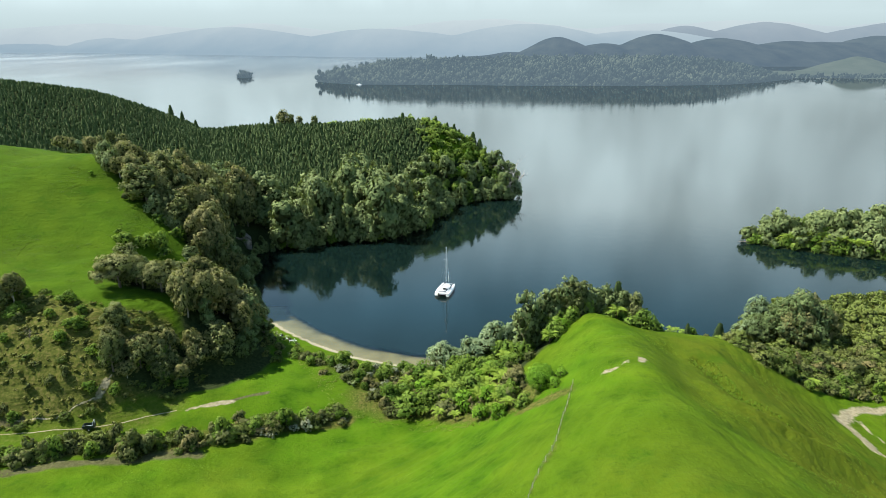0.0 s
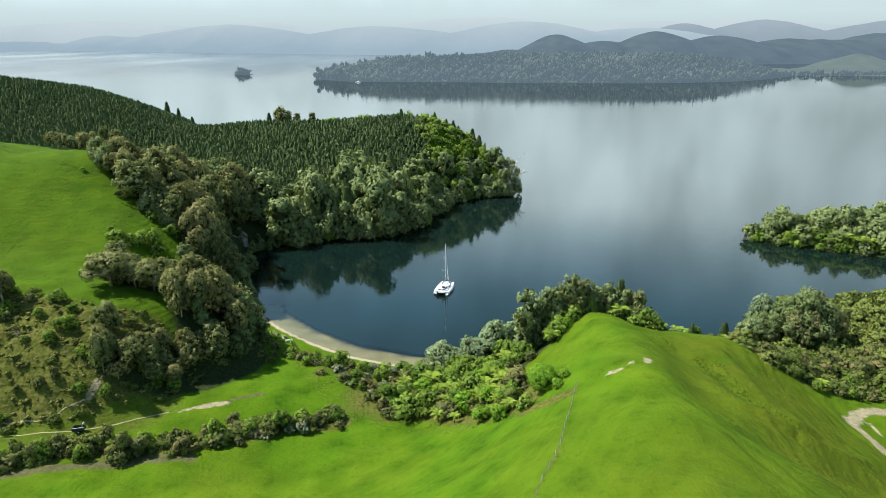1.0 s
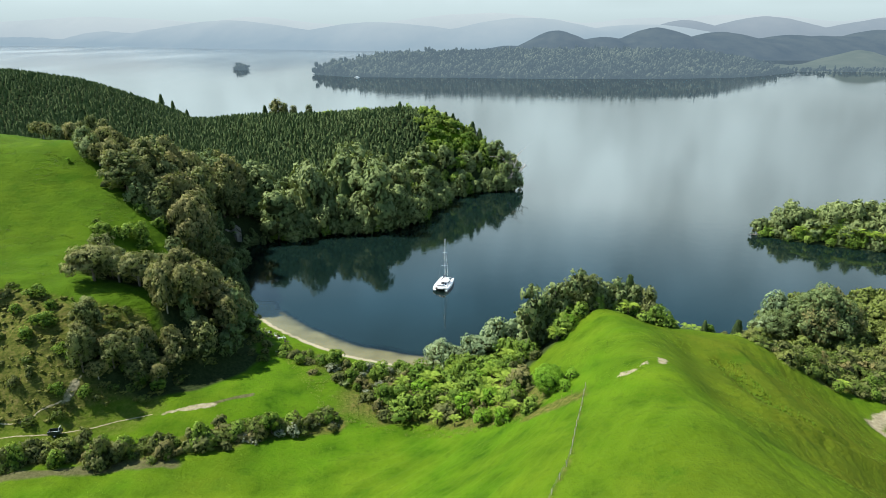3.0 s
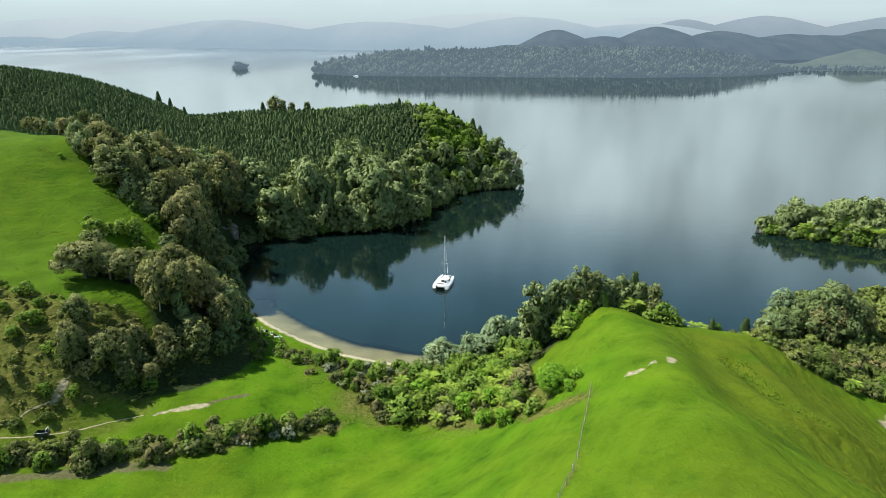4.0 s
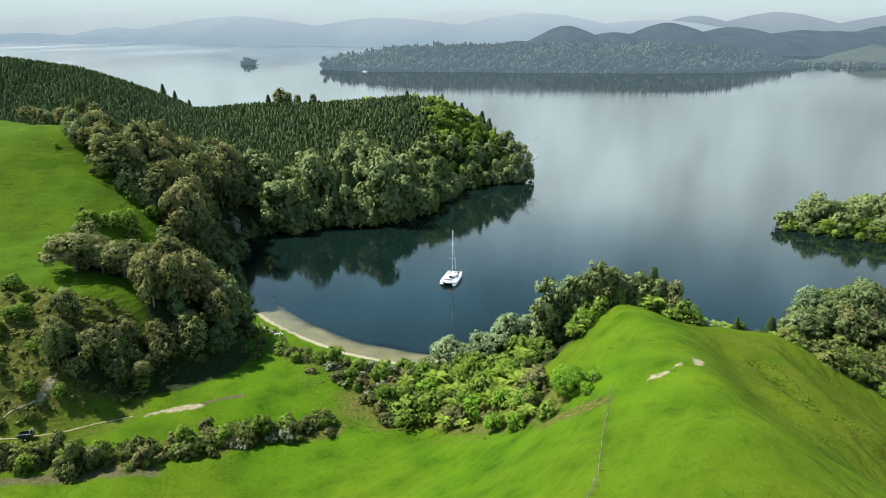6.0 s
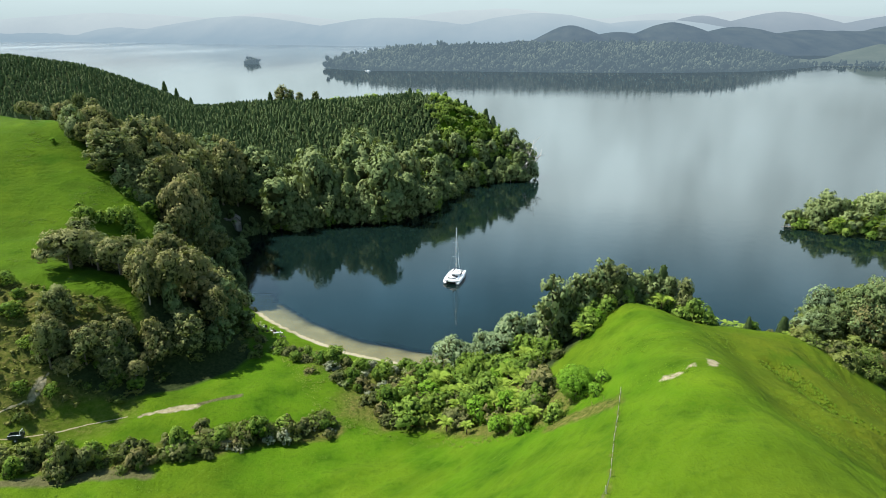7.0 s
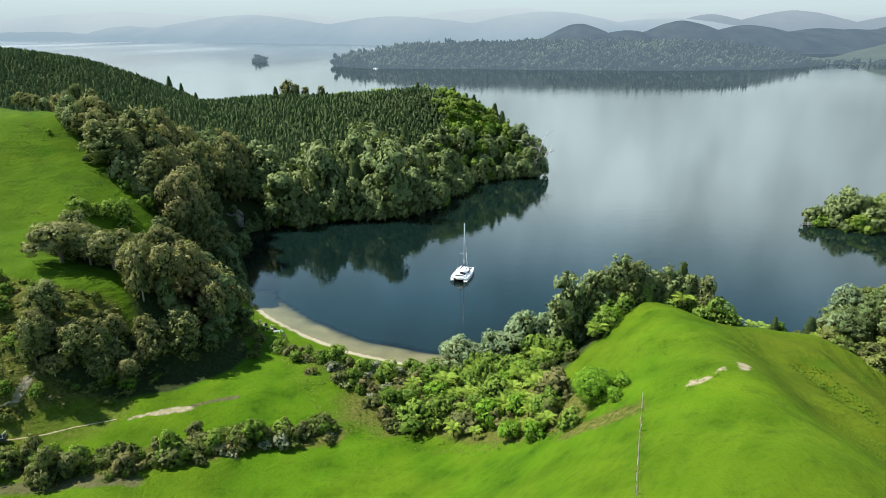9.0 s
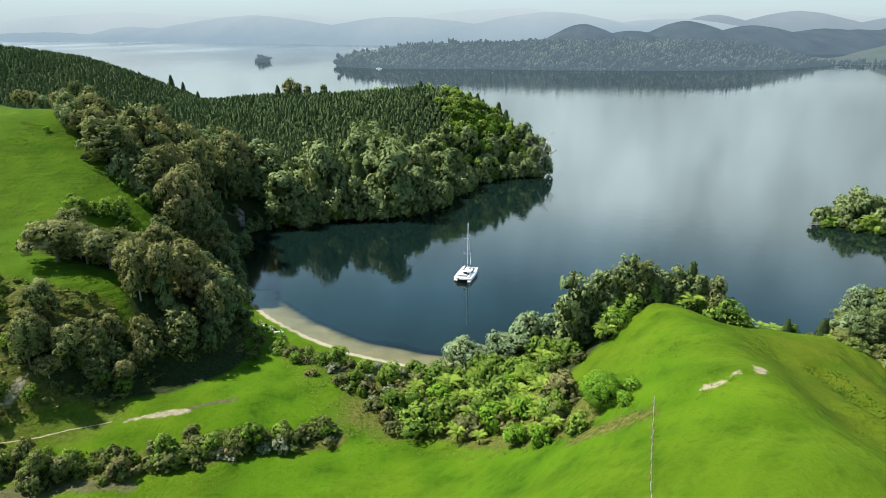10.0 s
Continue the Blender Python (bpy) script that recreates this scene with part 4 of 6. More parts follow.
kind("bright", tree_variants(3, 120, LEAF_BRIGHT, BARK, 4.0, 4.0, 0.3, 9, 900, 0.27, 0.1))
pines = []
for pine_seed in (1, 2, 3):
    stem = Shape()
    stem.tube([(0, 0, -0.3), (0, 0, 5.5), (0, 0, 9.6)], [0.2, 0.12, 0.03], 6)
    pines.append([("trunk", stem.mesh("trunk", BARK, True)), ("crown", conifer_mesh(pine_seed, LEAF_PINE, 10.0, 5.0, 10, 0.42, 750))])
kind("conifer", pines)


def frond_mesh(seed, length, mat):
    """One arching fern frond, its leaflets in pairs."""
    r = np.random.default_rng(seed)
    s = Shape()
    steps = 11
    rib = [(0, length * u, 0.34 * length * math.sin(min(u * 2.0, 1.9)) - 0.5 * length * u**2.4) for u in (i / steps for i in range(steps + 1))]
    s.tube(rib, [0.03 * (1 - 0.8 * i / steps) for i in range(steps + 1)], 3, False)
    for i in range(1, steps):
        reach = length * 0.27 * math.sin(math.pi * (i + 0.6) / (steps + 0.9)) * r.uniform(0.9, 1.1)
        (x, y, z), w = rib[i], length / steps * 0.52
        for side in (-1, 1):
            s.add([(x, y - w, z), (x, y + w, z), (side * reach, y + 0.25 * reach + w * 0.3, z - 0.12 * reach), (side * reach * 0.9, y + 0.25 * reach - w * 0.3, z - 0.12 * reach)], [(0, 1, 2, 3)])
    return s.mesh("frond", mat)


FRONDS = [frond_mesh(k, 2.4, LEAF_FERN) for k in range(3)]
fern_stem = Shape()
fern_stem.tube([(0, 0, -0.4), (0.05, 0, 1.0), (0, 0.05, 2.2)], [0.2, 0.14, 0.12], 7)
FERN_STEM = fern_stem.mesh("trunk", FERN_TRUNK, True)

TALL = {
    "dark": ("tree", "dark green broadleaf tree with dense lumpy crown", "tree"),
    "olive": ("tree", "olive-grey kanuka tree with pale forked trunk", "tree"),
    "big": ("tree", "large grey-green tree with wide billowing crown", "tree"),
    "spreading": ("tree", "olive-green tree with spreading crown on bare trunks", "tree"),
    "dome": ("tree", "broad pale green dome-shaped tree among darker scrub", "tree"),
    "upright": ("tree", "tall upright dark green native tree", "tree"),
    "willow": ("willow_tree", "pale grey-green willow at the water's edge", "tree"),
    "bush": ("bush", "green native bush with rounded leafy clumps", "bush"),
    "shrub": ("shrub", "low brownish-green shrub with twiggy foliage", "shrub"),
    "scrub": ("shrub", "dense olive-brown scrubby shrub on the slope", "shrub"),
    "silver": ("shrub", "pale silvery-green rounded shrub in the ditch", "shrub"),
    "round": ("bush", "large bright green rounded bush on pasture edge", "bush"),
    "bright": ("bush", "bright green leafy bush among ferns", "bush"),
    "conifer": ("conifer_tree", "dark upright conifer with narrow pointed crown", "tree"),
}


def stand(what, x, y, scale=1.0, r=rng, group="", tall=1.0, sink=0.15):
    name, label, category = TALL[what]
    root = thing(name, upright(x, y, scale, r.uniform(0, 6.283), sink, tall * r.uniform(0.85, 1.25), r.uniform(0.8, 1.25)), label, category, group)
    for pname, me in KINDS[what][int(r.integers(len(KINDS[what])))]:
        part(pname, me, root)
    return root


def stand_fern(x, y, scale, r, group):
    root = thing("tree_fern", upright(x, y, scale, r.uniform(0, 6.283)), "bright yellow-green tree fern with arching fronds", "tree fern", group)
    part("trunk", FERN_STEM, root, label="dark fibrous fern trunk")
    n = 12
    for k in range(n):
        part("frond", FRONDS[k % 3], root, pose(0, 0, 2.2, r.uniform(-6, 22) if k % 2 else r.uniform(14, 34), 0, 360 * k / n + r.uniform(-9, 9)))


def fill(ring, spacing, mix, low, high, group, seed, sink=0.15, tall=1.0, keep=None):
    """Stand a mix of plants about a ring."""
    r = np.random.default_rng(seed)
    names, odds = zip(*mix)
    odds = np.array(odds) / sum(odds)
    for x, y in scatter(ring, spacing, r):
        if keep is not None and not keep(x, y):
            continue
        what = names[int(r.choice(len(names), p=odds))]
        size = r.uniform(low, high)
        if what == "fern":
            stand_fern(x, y, size, r, group)
        else:
            stand(what, x, y, size, r, group, tall, sink)


MESH_ARRAYS = {}


def arrays(me):
    if me.name not in MESH_ARRAYS:
        MESH_ARRAYS[me.name] = (np.array([v.co[:] for v in me.vertices]), CLUMPS.get(me.name, np.zeros((len(me.vertices), 3))), [(slot, [tuple(f.vertices) for f in me.polygons if f.material_index == k]) for k, slot in enumerate(me.materials)])
    return MESH_ARRAYS[me.name]


def far_fill(name, label, ring, spacing, names, low, high, seed, tall=1.0, keep=None):
    """A far wood of the same trees, joined."""
    r = np.random.default_rng(seed)
    shapes = {}
    for x, y in scatter(ring, spacing, r):
        if keep is not None and not keep(x, y):
            continue
        what, size, turn = names[int(r.integers(len(names)))], r.uniform(low, high), r.uniform(0, 6.283)
        m = np.array(upright(x, y, size, turn, 0.15, tall * r.uniform(0.85, 1.3), r.uniform(0.8, 1.25)))
        turn_only = np.array(Matrix.Rotation(turn, 3, "Z"))
        for pname, me in KINDS[what][int(r.integers(len(KINDS[what])))]:
            v, clump, groups = arrays(me)
            for slot, f in groups:
                used = sorted({i for q in f for i in q})
                index = {i: k for k, i in enumerate(used)}
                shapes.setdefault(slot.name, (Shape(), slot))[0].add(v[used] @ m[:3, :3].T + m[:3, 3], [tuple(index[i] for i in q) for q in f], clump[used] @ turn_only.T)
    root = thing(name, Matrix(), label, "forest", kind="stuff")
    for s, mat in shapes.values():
        part("tree_trunks" if mat.name.startswith("bark") else "inner_twigs" if mat in (CROWN_SHADE, CROWN_SHADE_GREEN) else "tree_crowns", s.mesh(name, mat), root)


def cliff_open(x, y):
    """Whether a place stands clear of the open bank before the cliff."""
    return float(line_distance(np.array([x]), np.array([y]), [(-96, 257), (-84, 228)])[0][0]) > 2.6


fill(WEST_WOOD, 7.6, (("dark", 5), ("olive", 6)), 0.9, 1.5, "trees above the bay", 1, keep=lambda x, y: y < 208)
fill(WEST_WOOD, 7.2, (("dark", 5), ("olive", 6)), 0.9, 1.5, "trees above the bay", 28, tall=1.25, keep=lambda x, y: y >= 208 and x > -112)
fill(WEST_WOOD, 4.8, (("dark", 4), ("olive", 6)), 0.6, 0.95, "trees above the bay", 33, keep=lambda x, y: y >= 208 and x <= -112)
fill([(-152, 236), (-140, 238), (-138, 250), (-156, 252)], 6.0, (("olive", 3), ("willow", 2)), 0.6, 0.85, "trees behind the grass hill", 29)
fill(TERRACE_WOOD, 7.0, (("olive", 7), ("dark", 3)), 0.8, 1.25, "trees on the terrace slope", 2, tall=1.1, keep=lambda x, y: x > -76)
fill(TERRACE_WOOD, 6.0, (("olive", 7), ("dark", 3)), 0.6, 0.85, "trees on the terrace slope", 34, keep=lambda x, y: x <= -76 and y > 160)
fill(SLOPE_WOOD, 3.7, (("olive", 3), ("dark", 3), ("shrub", 1)), 0.45, 0.75, "trees on the terrace slope", 3)
far_fill("shore_forest", "mixed native forest overhanging the far bay shore", [p for p in SHORE_WOOD if p[0] < -20] + [(-30, 340)], 7.4, ("far_olive", "far_dark", "far_olive", "far_dark", "far_bush", "conifer", "far_olive"), 0.75, 1.75, 4, 1.2)
far_fill("point_forest", "lighter green forest over the end of the peninsula", [p for p in SHORE_WOOD if p[0] >= -34], 5.4, ("far_point", "far_point", "far_olive", "far_bright", "far_willow", "far_bush", "far_point", "far_dark"), 0.75, 1.3, 30)
far_fill("crest_bush", "bright green scrub and trees over the peninsula end", [(-20, 388), (8, 381), (21, 372), (26, 363), (17, 359), (0, 360), (-14, 352), (-26, 362), (-30, 378)], 4.0, ("far_point", "far_bush", "far_point", "far_point", "far_bush"), 0.6, 1.0, 14)
far_fill("crest_bush", "bright green scrub along the plantation crest", [(-92, 394), (-60, 388), (-30, 385), (-20, 390), (-34, 396), (-62, 398), (-92, 402)], 4.2, ("far_point", "far_point", "far_bush"), 0.5, 0.85, 15)
far_fill("undergrowth", "dark undergrowth beneath the terrace trees", TERRACE_WOOD, 4.6, ("far_scrub", "far_dark", "far_scrub"), 0.45, 0.75, 23)
far_fill("undergrowth", "dark undergrowth beneath the trees on the slope", SLOPE_WOOD, 3.4, ("far_bush", "far_scrub", "far_scrub"), 0.4, 0.75, 24)
far_fill("undergrowth", "undergrowth along the edge of the grass hill", [(-128, 221), (-118, 211), (-101, 200.5), (-91, 194.5), (-86, 189), (-83, 192), (-89, 200), (-106, 213), (-120, 226)], 3.6, ("far_bush", "far_olive", "far_scrub"), 0.4, 0.7, 25)
far_fill("bank_trees", "dark trees on the shaded western bank", BANK, 4.6, ("far_dark",), 0.4, 0.75, 19, keep=cliff_open)
far_fill("bank_trees", "dark tall trees over the corner of the bay", [(-114, 268), (-102, 274), (-92, 282), (-90, 292), (-122, 292), (-122, 268)], 5.6, ("far_dark", "far_olive", "far_dark"), 0.85, 1.35, 32)
far_fill("bank_trees", "dark low trees at the corner of the bay", [(-93, 248), (-85, 256.5), (-79, 263.5), (-84, 269), (-97, 258)], 3.2, ("far_dark",), 0.2, 0.35, 35, keep=cliff_open)
far_fill("bank_trees", "dark trees filling the hollow above the bay", [(-101, 270), (-86, 271), (-72, 276), (-70, 292), (-88, 297), (-104, 288)], 5.6, ("far_dark", "far_olive", "far_dark"), 0.55, 1.0, 45)
far_fill("shore_fringe", "bushes overhanging the shaded bay shore", [(-79, 264), (-63, 270.5), (-48, 274.5), (-32, 282), (-20, 297), (-13, 318), (-6, 342), (4, 351), (18, 355.5), (27, 360), (25, 365), (4, 357), (-11, 344), (-19, 318), (-26, 301), (-36, 288), (-64, 277), (-84, 270)], 3.4, ("far_bush", "far_dark", "far_dark", "far_olive"), 0.5, 0.9, 16)
fill(HILL_WOOD, 3.8, (("bush", 6), ("fern", 4), ("bright", 1), ("shrub", 1)), 0.8, 1.3, "bush on the hill end", 5, keep=lambda x, y: x < 45)
fill(HILL_WOOD, 3.6, (("bush", 4), ("fern", 5), ("shrub", 2)), 0.4, 0.7, "low bush along the hill end", 48, keep=lambda x, y: x >= 45)
fill([(16, 150), (26, 153), (34, 157), (43, 154), (44, 164), (38, 171), (24, 166)], 3.9, (("dark", 4), ("bush", 6), ("conifer", 1)), 0.55, 0.85, "trees on the hill end", 9, tall=1.3)
fill(GULLY_BUSH, 3.3, (("bush", 5), ("fern", 6), ("bright", 1), ("shrub", 4)), 0.6, 1.4, "bush in the gully", 6, keep=lambda x, y: math.hypot(x - 15.6, y - 118) > 5.2)
fill([(64, 150), (70, 142), (78, 138), (88, 141), (100, 145), (118, 142), (130, 150), (120, 165), (70, 162)], 3.9, (("scrub", 10), ("shrub", 3), ("bush", 1)), 0.9, 1.7, "bush on the eastern slope", 7)
far_fill("slope_scrub", "dense olive-brown scrub covering the eastern slope", [(70, 162), (120, 165), (130, 150), (150, 142), (170, 150), (170, 219), (136, 214), (105, 207), (88, 191), (78, 176)], 4.3, ("far_scrub",), 0.8, 1.6, 18)
far_fill("isle_fringe", "bushes overhanging the water round the wooded point", [(124, 281), (131, 274.5), (140, 269.5), (154, 262.5), (171, 257), (205, 250), (206, 254), (172, 262), (155, 267), (142, 274), (133, 280), (134, 290), (129, 286)], 2.9, ("far_bush", "far_willow", "far_bush", "far_point"), 0.4, 0.8, 26)
fill([(80, 137), (92, 139), (120, 139), (120, 143), (92, 145), (78, 142)], 3.0, (("fern", 3), ("bush", 3), ("shrub", 3)), 0.5, 0.9, "ferns below the eastern slope", 17)
far_fill("isle_trees", "mixed willows and native trees on the wooded point", [(129, 280.5), (132, 277), (141, 272), (155, 265), (172, 260), (204, 254), (206, 296), (162, 296), (138, 290)], 5.6, ("far_willow", "far_willow", "far_willow", "far_bush", "far_olive", "far_olive"), 0.7, 1.05, 8)
fill([(137, 273), (150, 266.5), (170, 259.5), (186, 256.5), (186, 260), (170, 263.5), (152, 270), (139, 276.5)], 3.4, (("fern", 1),), 1.2, 1.9, "tree ferns on the wooded point", 47)

# hedge of shrubs along the swale
hedge_r = np.random.default_rng(20)
for hx, hy in along(HEDGE, 1.0):
    if hedge_r.uniform() < 0.08:
        continue
    for _ in range(2):
        what = ("shrub", "shrub", "scrub", "shrub", "bush")[int(hedge_r.integers(5))] if hx < -42 or hedge_r.uniform() < 0.6 else "silver"
        stand(what, hx + hedge_r.normal(0, 0.9), hy + hedge_r.normal(0, 1.7), hedge_r.uniform(0.45, 1.2) * (0.7 if what == "bush" else 1.0), hedge_r, "shrubs along the ditch", hedge_r.uniform(0.8, 1.3))
far_fill("tussocks", "lumpy olive tussocks over the scrubby bank", SCRUB, 1.75, ("tussock",), 0.3, 0.95, 36)
far_fill("bank_scrub", "low brown-green shrubs dotted over the scrubby bank", SCRUB, 4.4, ("shrub", "scrub", "shrub", "scrub", "bush"), 0.28, 0.85, 22)

fill([(-66.2, 190.5), (-64, 190.5), (-64, 193), (-66.2, 193)], 2.2, (("willow", 1),), 0.6, 0.7, "pale tree where the beach ends", 63)
far_fill("shade_scrub", "low dark scrub at the wood's edge behind the beach", [(-61, 175), (-56, 171.5), (-51, 167), (-47, 158), (-50, 154), (-60, 160)], 2.6, ("shrub", "shrub", "scrub"), 0.4, 0.75, 64)
far_fill("beach_scrub", "low mixed scrub between the beach and the gully", [(-28, 149), (-14, 157), (-10, 149), (-17, 139), (-24, 140)], 3.0, ("shrub", "shrub", "bush", "silver"), 0.35, 0.75, 49)

# single trees
single = np.random.default_rng(21)
for what, sx, sy, ss in (("spreading", -90, 157, 0.98), ("spreading", -84.5, 158, 0.72), ("spreading", -79.5, 158, 0.85), ("big", -85, 201, 1.2), ("olive", -79, 204, 1.1), ("dark", -95, 203, 1.2), ("dark", -99, 207, 1.1)):
    stand(what, sx, sy, ss, single, "large trees on the grass edge")
for what, sx, sy, ss in (("big", -72, 166, 0.95), ("big", -66, 163, 0.8), ("dark", -82, 139, 0.75), ("olive", -108.5, 143, 0.9), ("dark", -111, 140, 0.8)):
    stand(what, sx, sy, ss, single, "trees on the terrace slope")
for sx, sy, ss in ((-114, 401, 0.95), (-109, 400, 0.75), (-104, 400, 0.55), (-93, 395, 0.6)):
    stand("dark", sx, sy, ss, single, "trees on the plantation crest")
stand("dome", 20.5, 362.5, 0.95, single, tall=1.15)
stand("dome", 94, 174, 1.2, single)
stand("dome", 87, 179, 0.85, single)
stand("bright", -124.4, 208.9, 0.28, single)
stand("round", 15.8, 118.3, 0.86, single)
for sx, sy, ss in ((19.5, 118.0, 0.6), (18.0, 114.5, 0.5), (7.5, 117.5, 0.85), (4.0, 121.5, 0.8)):
    stand("bright", sx, sy, ss, single)
for sx, sy, ss in ((39.5, 159, 1.05), (44, 157.5, 0.85), (67, 160, 0.7), (-203, 441, 0.85), (-196, 442, 0.7), (-188, 444, 0.7), (-122, 403, 0.7), (-39, 391, 0.75), (-23, 387, 0.6), (-19, 386, 0.75), (-12, 383, 0.65), (-8, 382, 0.8), (-5, 381, 0.6), (3, 378, 0.8), (7, 377, 0.9), (10, 375, 0.6), (16, 373, 0.75), (17, 370, 0.85), (20, 368, 0.7), (22.5, 366, 0.75)):
    stand("conifer", sx, sy, ss, single)
for sx, sy, ss in ((-5, 160, 1.2), (-2, 161.5, 1.0), (1.5, 163, 1.25), (5, 164, 1.3), (9, 166, 1.4), (14, 168, 1.35), (18, 169, 1.2), (85, 180, 1.1), (90, 187, 1.2), (26.5, 362, 1.35)):
    stand("willow", sx, sy, ss, single, "willows on the shore")
for sx, sy, ss in ((97, 176, 1.35), (93, 171, 1.1), (102, 173, 1.15), (103, 180, 1.1), (108, 186, 0.9)):
    stand("olive", sx, sy, ss, single)
for what, sx, sy, ss in (("upright", 15.7, 152, 1.75), ("upright", 18.6, 153.8, 1.15), ("upright", 21.4, 155.2, 1.3), ("bush", 23.5, 154, 1.5), ("dark", 24.5, 158.5, 1.0), ("upright", 27, 157.2, 1.25), ("upright", 30.1, 158.2, 1.42), ("bush", 30.5, 156, 1.2),
                         ("upright", 33.6, 158.4, 1.12), ("upright", 36.4, 157.2, 1.08), ("bush", 38, 156, 1.1), ("upright", 40.5, 156.2, 0.85), ("bush", 43, 155.2, 1.05), ("bush", 45.5, 154.2, 1.0), ("bush", 48, 153.2, 0.7), ("conifer", 55.2, 150.5, 0.34)):
    stand(what, sx, sy, ss, single, "trees on the hill end", 1.05)
for sx, sy, ss in ((-96.7, 145.5, 0.85), (-106, 139, 0.8), (-110, 146, 1.0), (-92, 133, 0.6), (-84, 132, 0.6)):
    stand("bush", sx, sy, ss, single)
for sx, sy, ss in ((-103, 183.5, 0.6), (-100.5, 181.5, 0.85), (-98, 183, 0.7), (-95.8, 184.5, 0.95), (-93, 186.5, 0.95), (-91, 184.5, 0.85), (-105, 186.5, 0.4)):
    stand("bush", sx, sy, ss, single, "bushes on the grass hill")
for sx, sy in along([(-47, 161.5), (-40, 158.5), (-32, 156), (-24, 154), (-18, 155), (-11, 154)], 0.85):
    stand(("shrub", "shrub", "bush", "silver", "scrub")[int(single.integers(5))], sx + single.normal(0, 1.1), sy + single.normal(0, 1.3), single.uniform(0.4, 0.95), single, "shrubs behind the beach")
for sx, sy, ss in ((-62, 190, 0.35), (-29, 147, 0.9), (-24, 146, 1.0), (-21, 140, 0.8), (-17, 147, 0.9), (-13, 154, 1.0), (-36, 150, 0.5), (-16, 133, 0.7)):
    stand("shrub", sx, sy, ss * 1.2, single)


def flax_mesh(seed):
    """A clump of sword leaves."""
    r = np.random.default_rng(seed)
    s = Shape()
    for k in range(34):
        a, lean, h = r.uniform(0, 6.283), r.uniform(0.1, 0.9), r.uniform(0.9, 1.6)
        d, w = np.array([math.cos(a), math.sin(a), 0]), 0.07
        side = np.array([-d[1], d[0], 0]) * w
        p0, p1, p2 = d * 0.1, d * lean * 0.5 * h + np.array([0, 0, h * 0.75]), d * lean * h + np.array([0, 0, h * (1.0 - 0.35 * lean)])
        s.add([p0 - side, p0 + side, p1 + side, p1 - side, p2], [(0, 1, 2, 3), (3, 2, 4)])
    return s.mesh("leaves", LEAF_FLAX)


FLAX = [flax_mesh(k) for k in range(3)]
flax_r = np.random.default_rng(27)
flax_places = [(-33, 128.5), (-35.5, 129), (-37, 126.5), (-31, 127.5), (-44, 122), (-27.5, 145), (-25, 147.5), (-29, 149), (-20, 152), (-15, 150), (-47, 160.5), (-43, 159), (-55, 174.5), (-53, 176), (-56.5, 177), (-45, 160), (-39, 158), (-36, 157), (-31, 155), (-27, 154), (-22, 154), (-16, 154)]
for fx, fy in flax_places:
    flax = thing("flax_bush", upright(fx, fy, flax_r.uniform(0.8, 1.4), flax_r.uniform(0, 6.28), 0.05), "clump of pale sword-leaved flax", "flax", "flax clumps")
    part("leaves", FLAX[int(flax_r.integers(3))], flax)
# tiny shrubs added among the unidentified dark shapes by the beach
for fx, fy in ((-56.5, 173.2), (-55.6, 171.8), (-52.2, 174.6), (-48.8, 170.8), (-54.0, 172.2), (-47.5, 169.5)):
    stand("shrub", fx, fy, flax_r.uniform(0.22, 0.36), flax_r, "low shrubs by the beach")


# ---- far woods, pines, grass: past counting ----
pine_r = np.random.default_rng(31)
pine_places = scatter(PINES, 2.0, pine_r, 0.5)
open_crest = rough(pine_places[:, 0], pine_places[:, 1], 30, 2, 2)
pine_places = pine_places[open_crest > -0.75]
pine_z = land(pine_places[:, 0], pine_places[:, 1])
vigour = 1 + 0.3 * rough(pine_places[:, 0], pine_places[:, 1], 26, 44, 3)
wood = Shape()
for (px, py), pz, v in zip(pine_places, pine_z, vigour):
    h, q = pine_r.uniform(1.9, 3.5) * v, pine_r.uniform(1.15, 1.75) * v
    for k in range(3):
        n, z0 = 7, h * (0.05 + 0.25 * k)
        w = q * (1 - 0.2 * k) * pine_r.uniform(0.8, 1.2)
        a0 = pine_r.uniform(0, 6.28)
        ring = [(px + w * (1 if i % 2 else 0.5) * math.cos(a0 + 6.283 * i / n), py + w * (1 if i % 2 else 0.5) * math.sin(a0 + 6.283 * i / n), pz + z0 - (0.25 if i % 2 else 0)) for i in range(n)]
        wood.add(ring + [(px + pine_r.normal(0, 0.12), py + pine_r.normal(0, 0.12), pz + min(h, z0 + h * 0.46))], [(i, (i + 1) % n, n) for i in range(n)])
tagged(new("pine_plantation", wood.mesh("pine_plantation", LEAF_PINE)), "young dark green pine plantation covering the hills", "forest", kind="stuff")


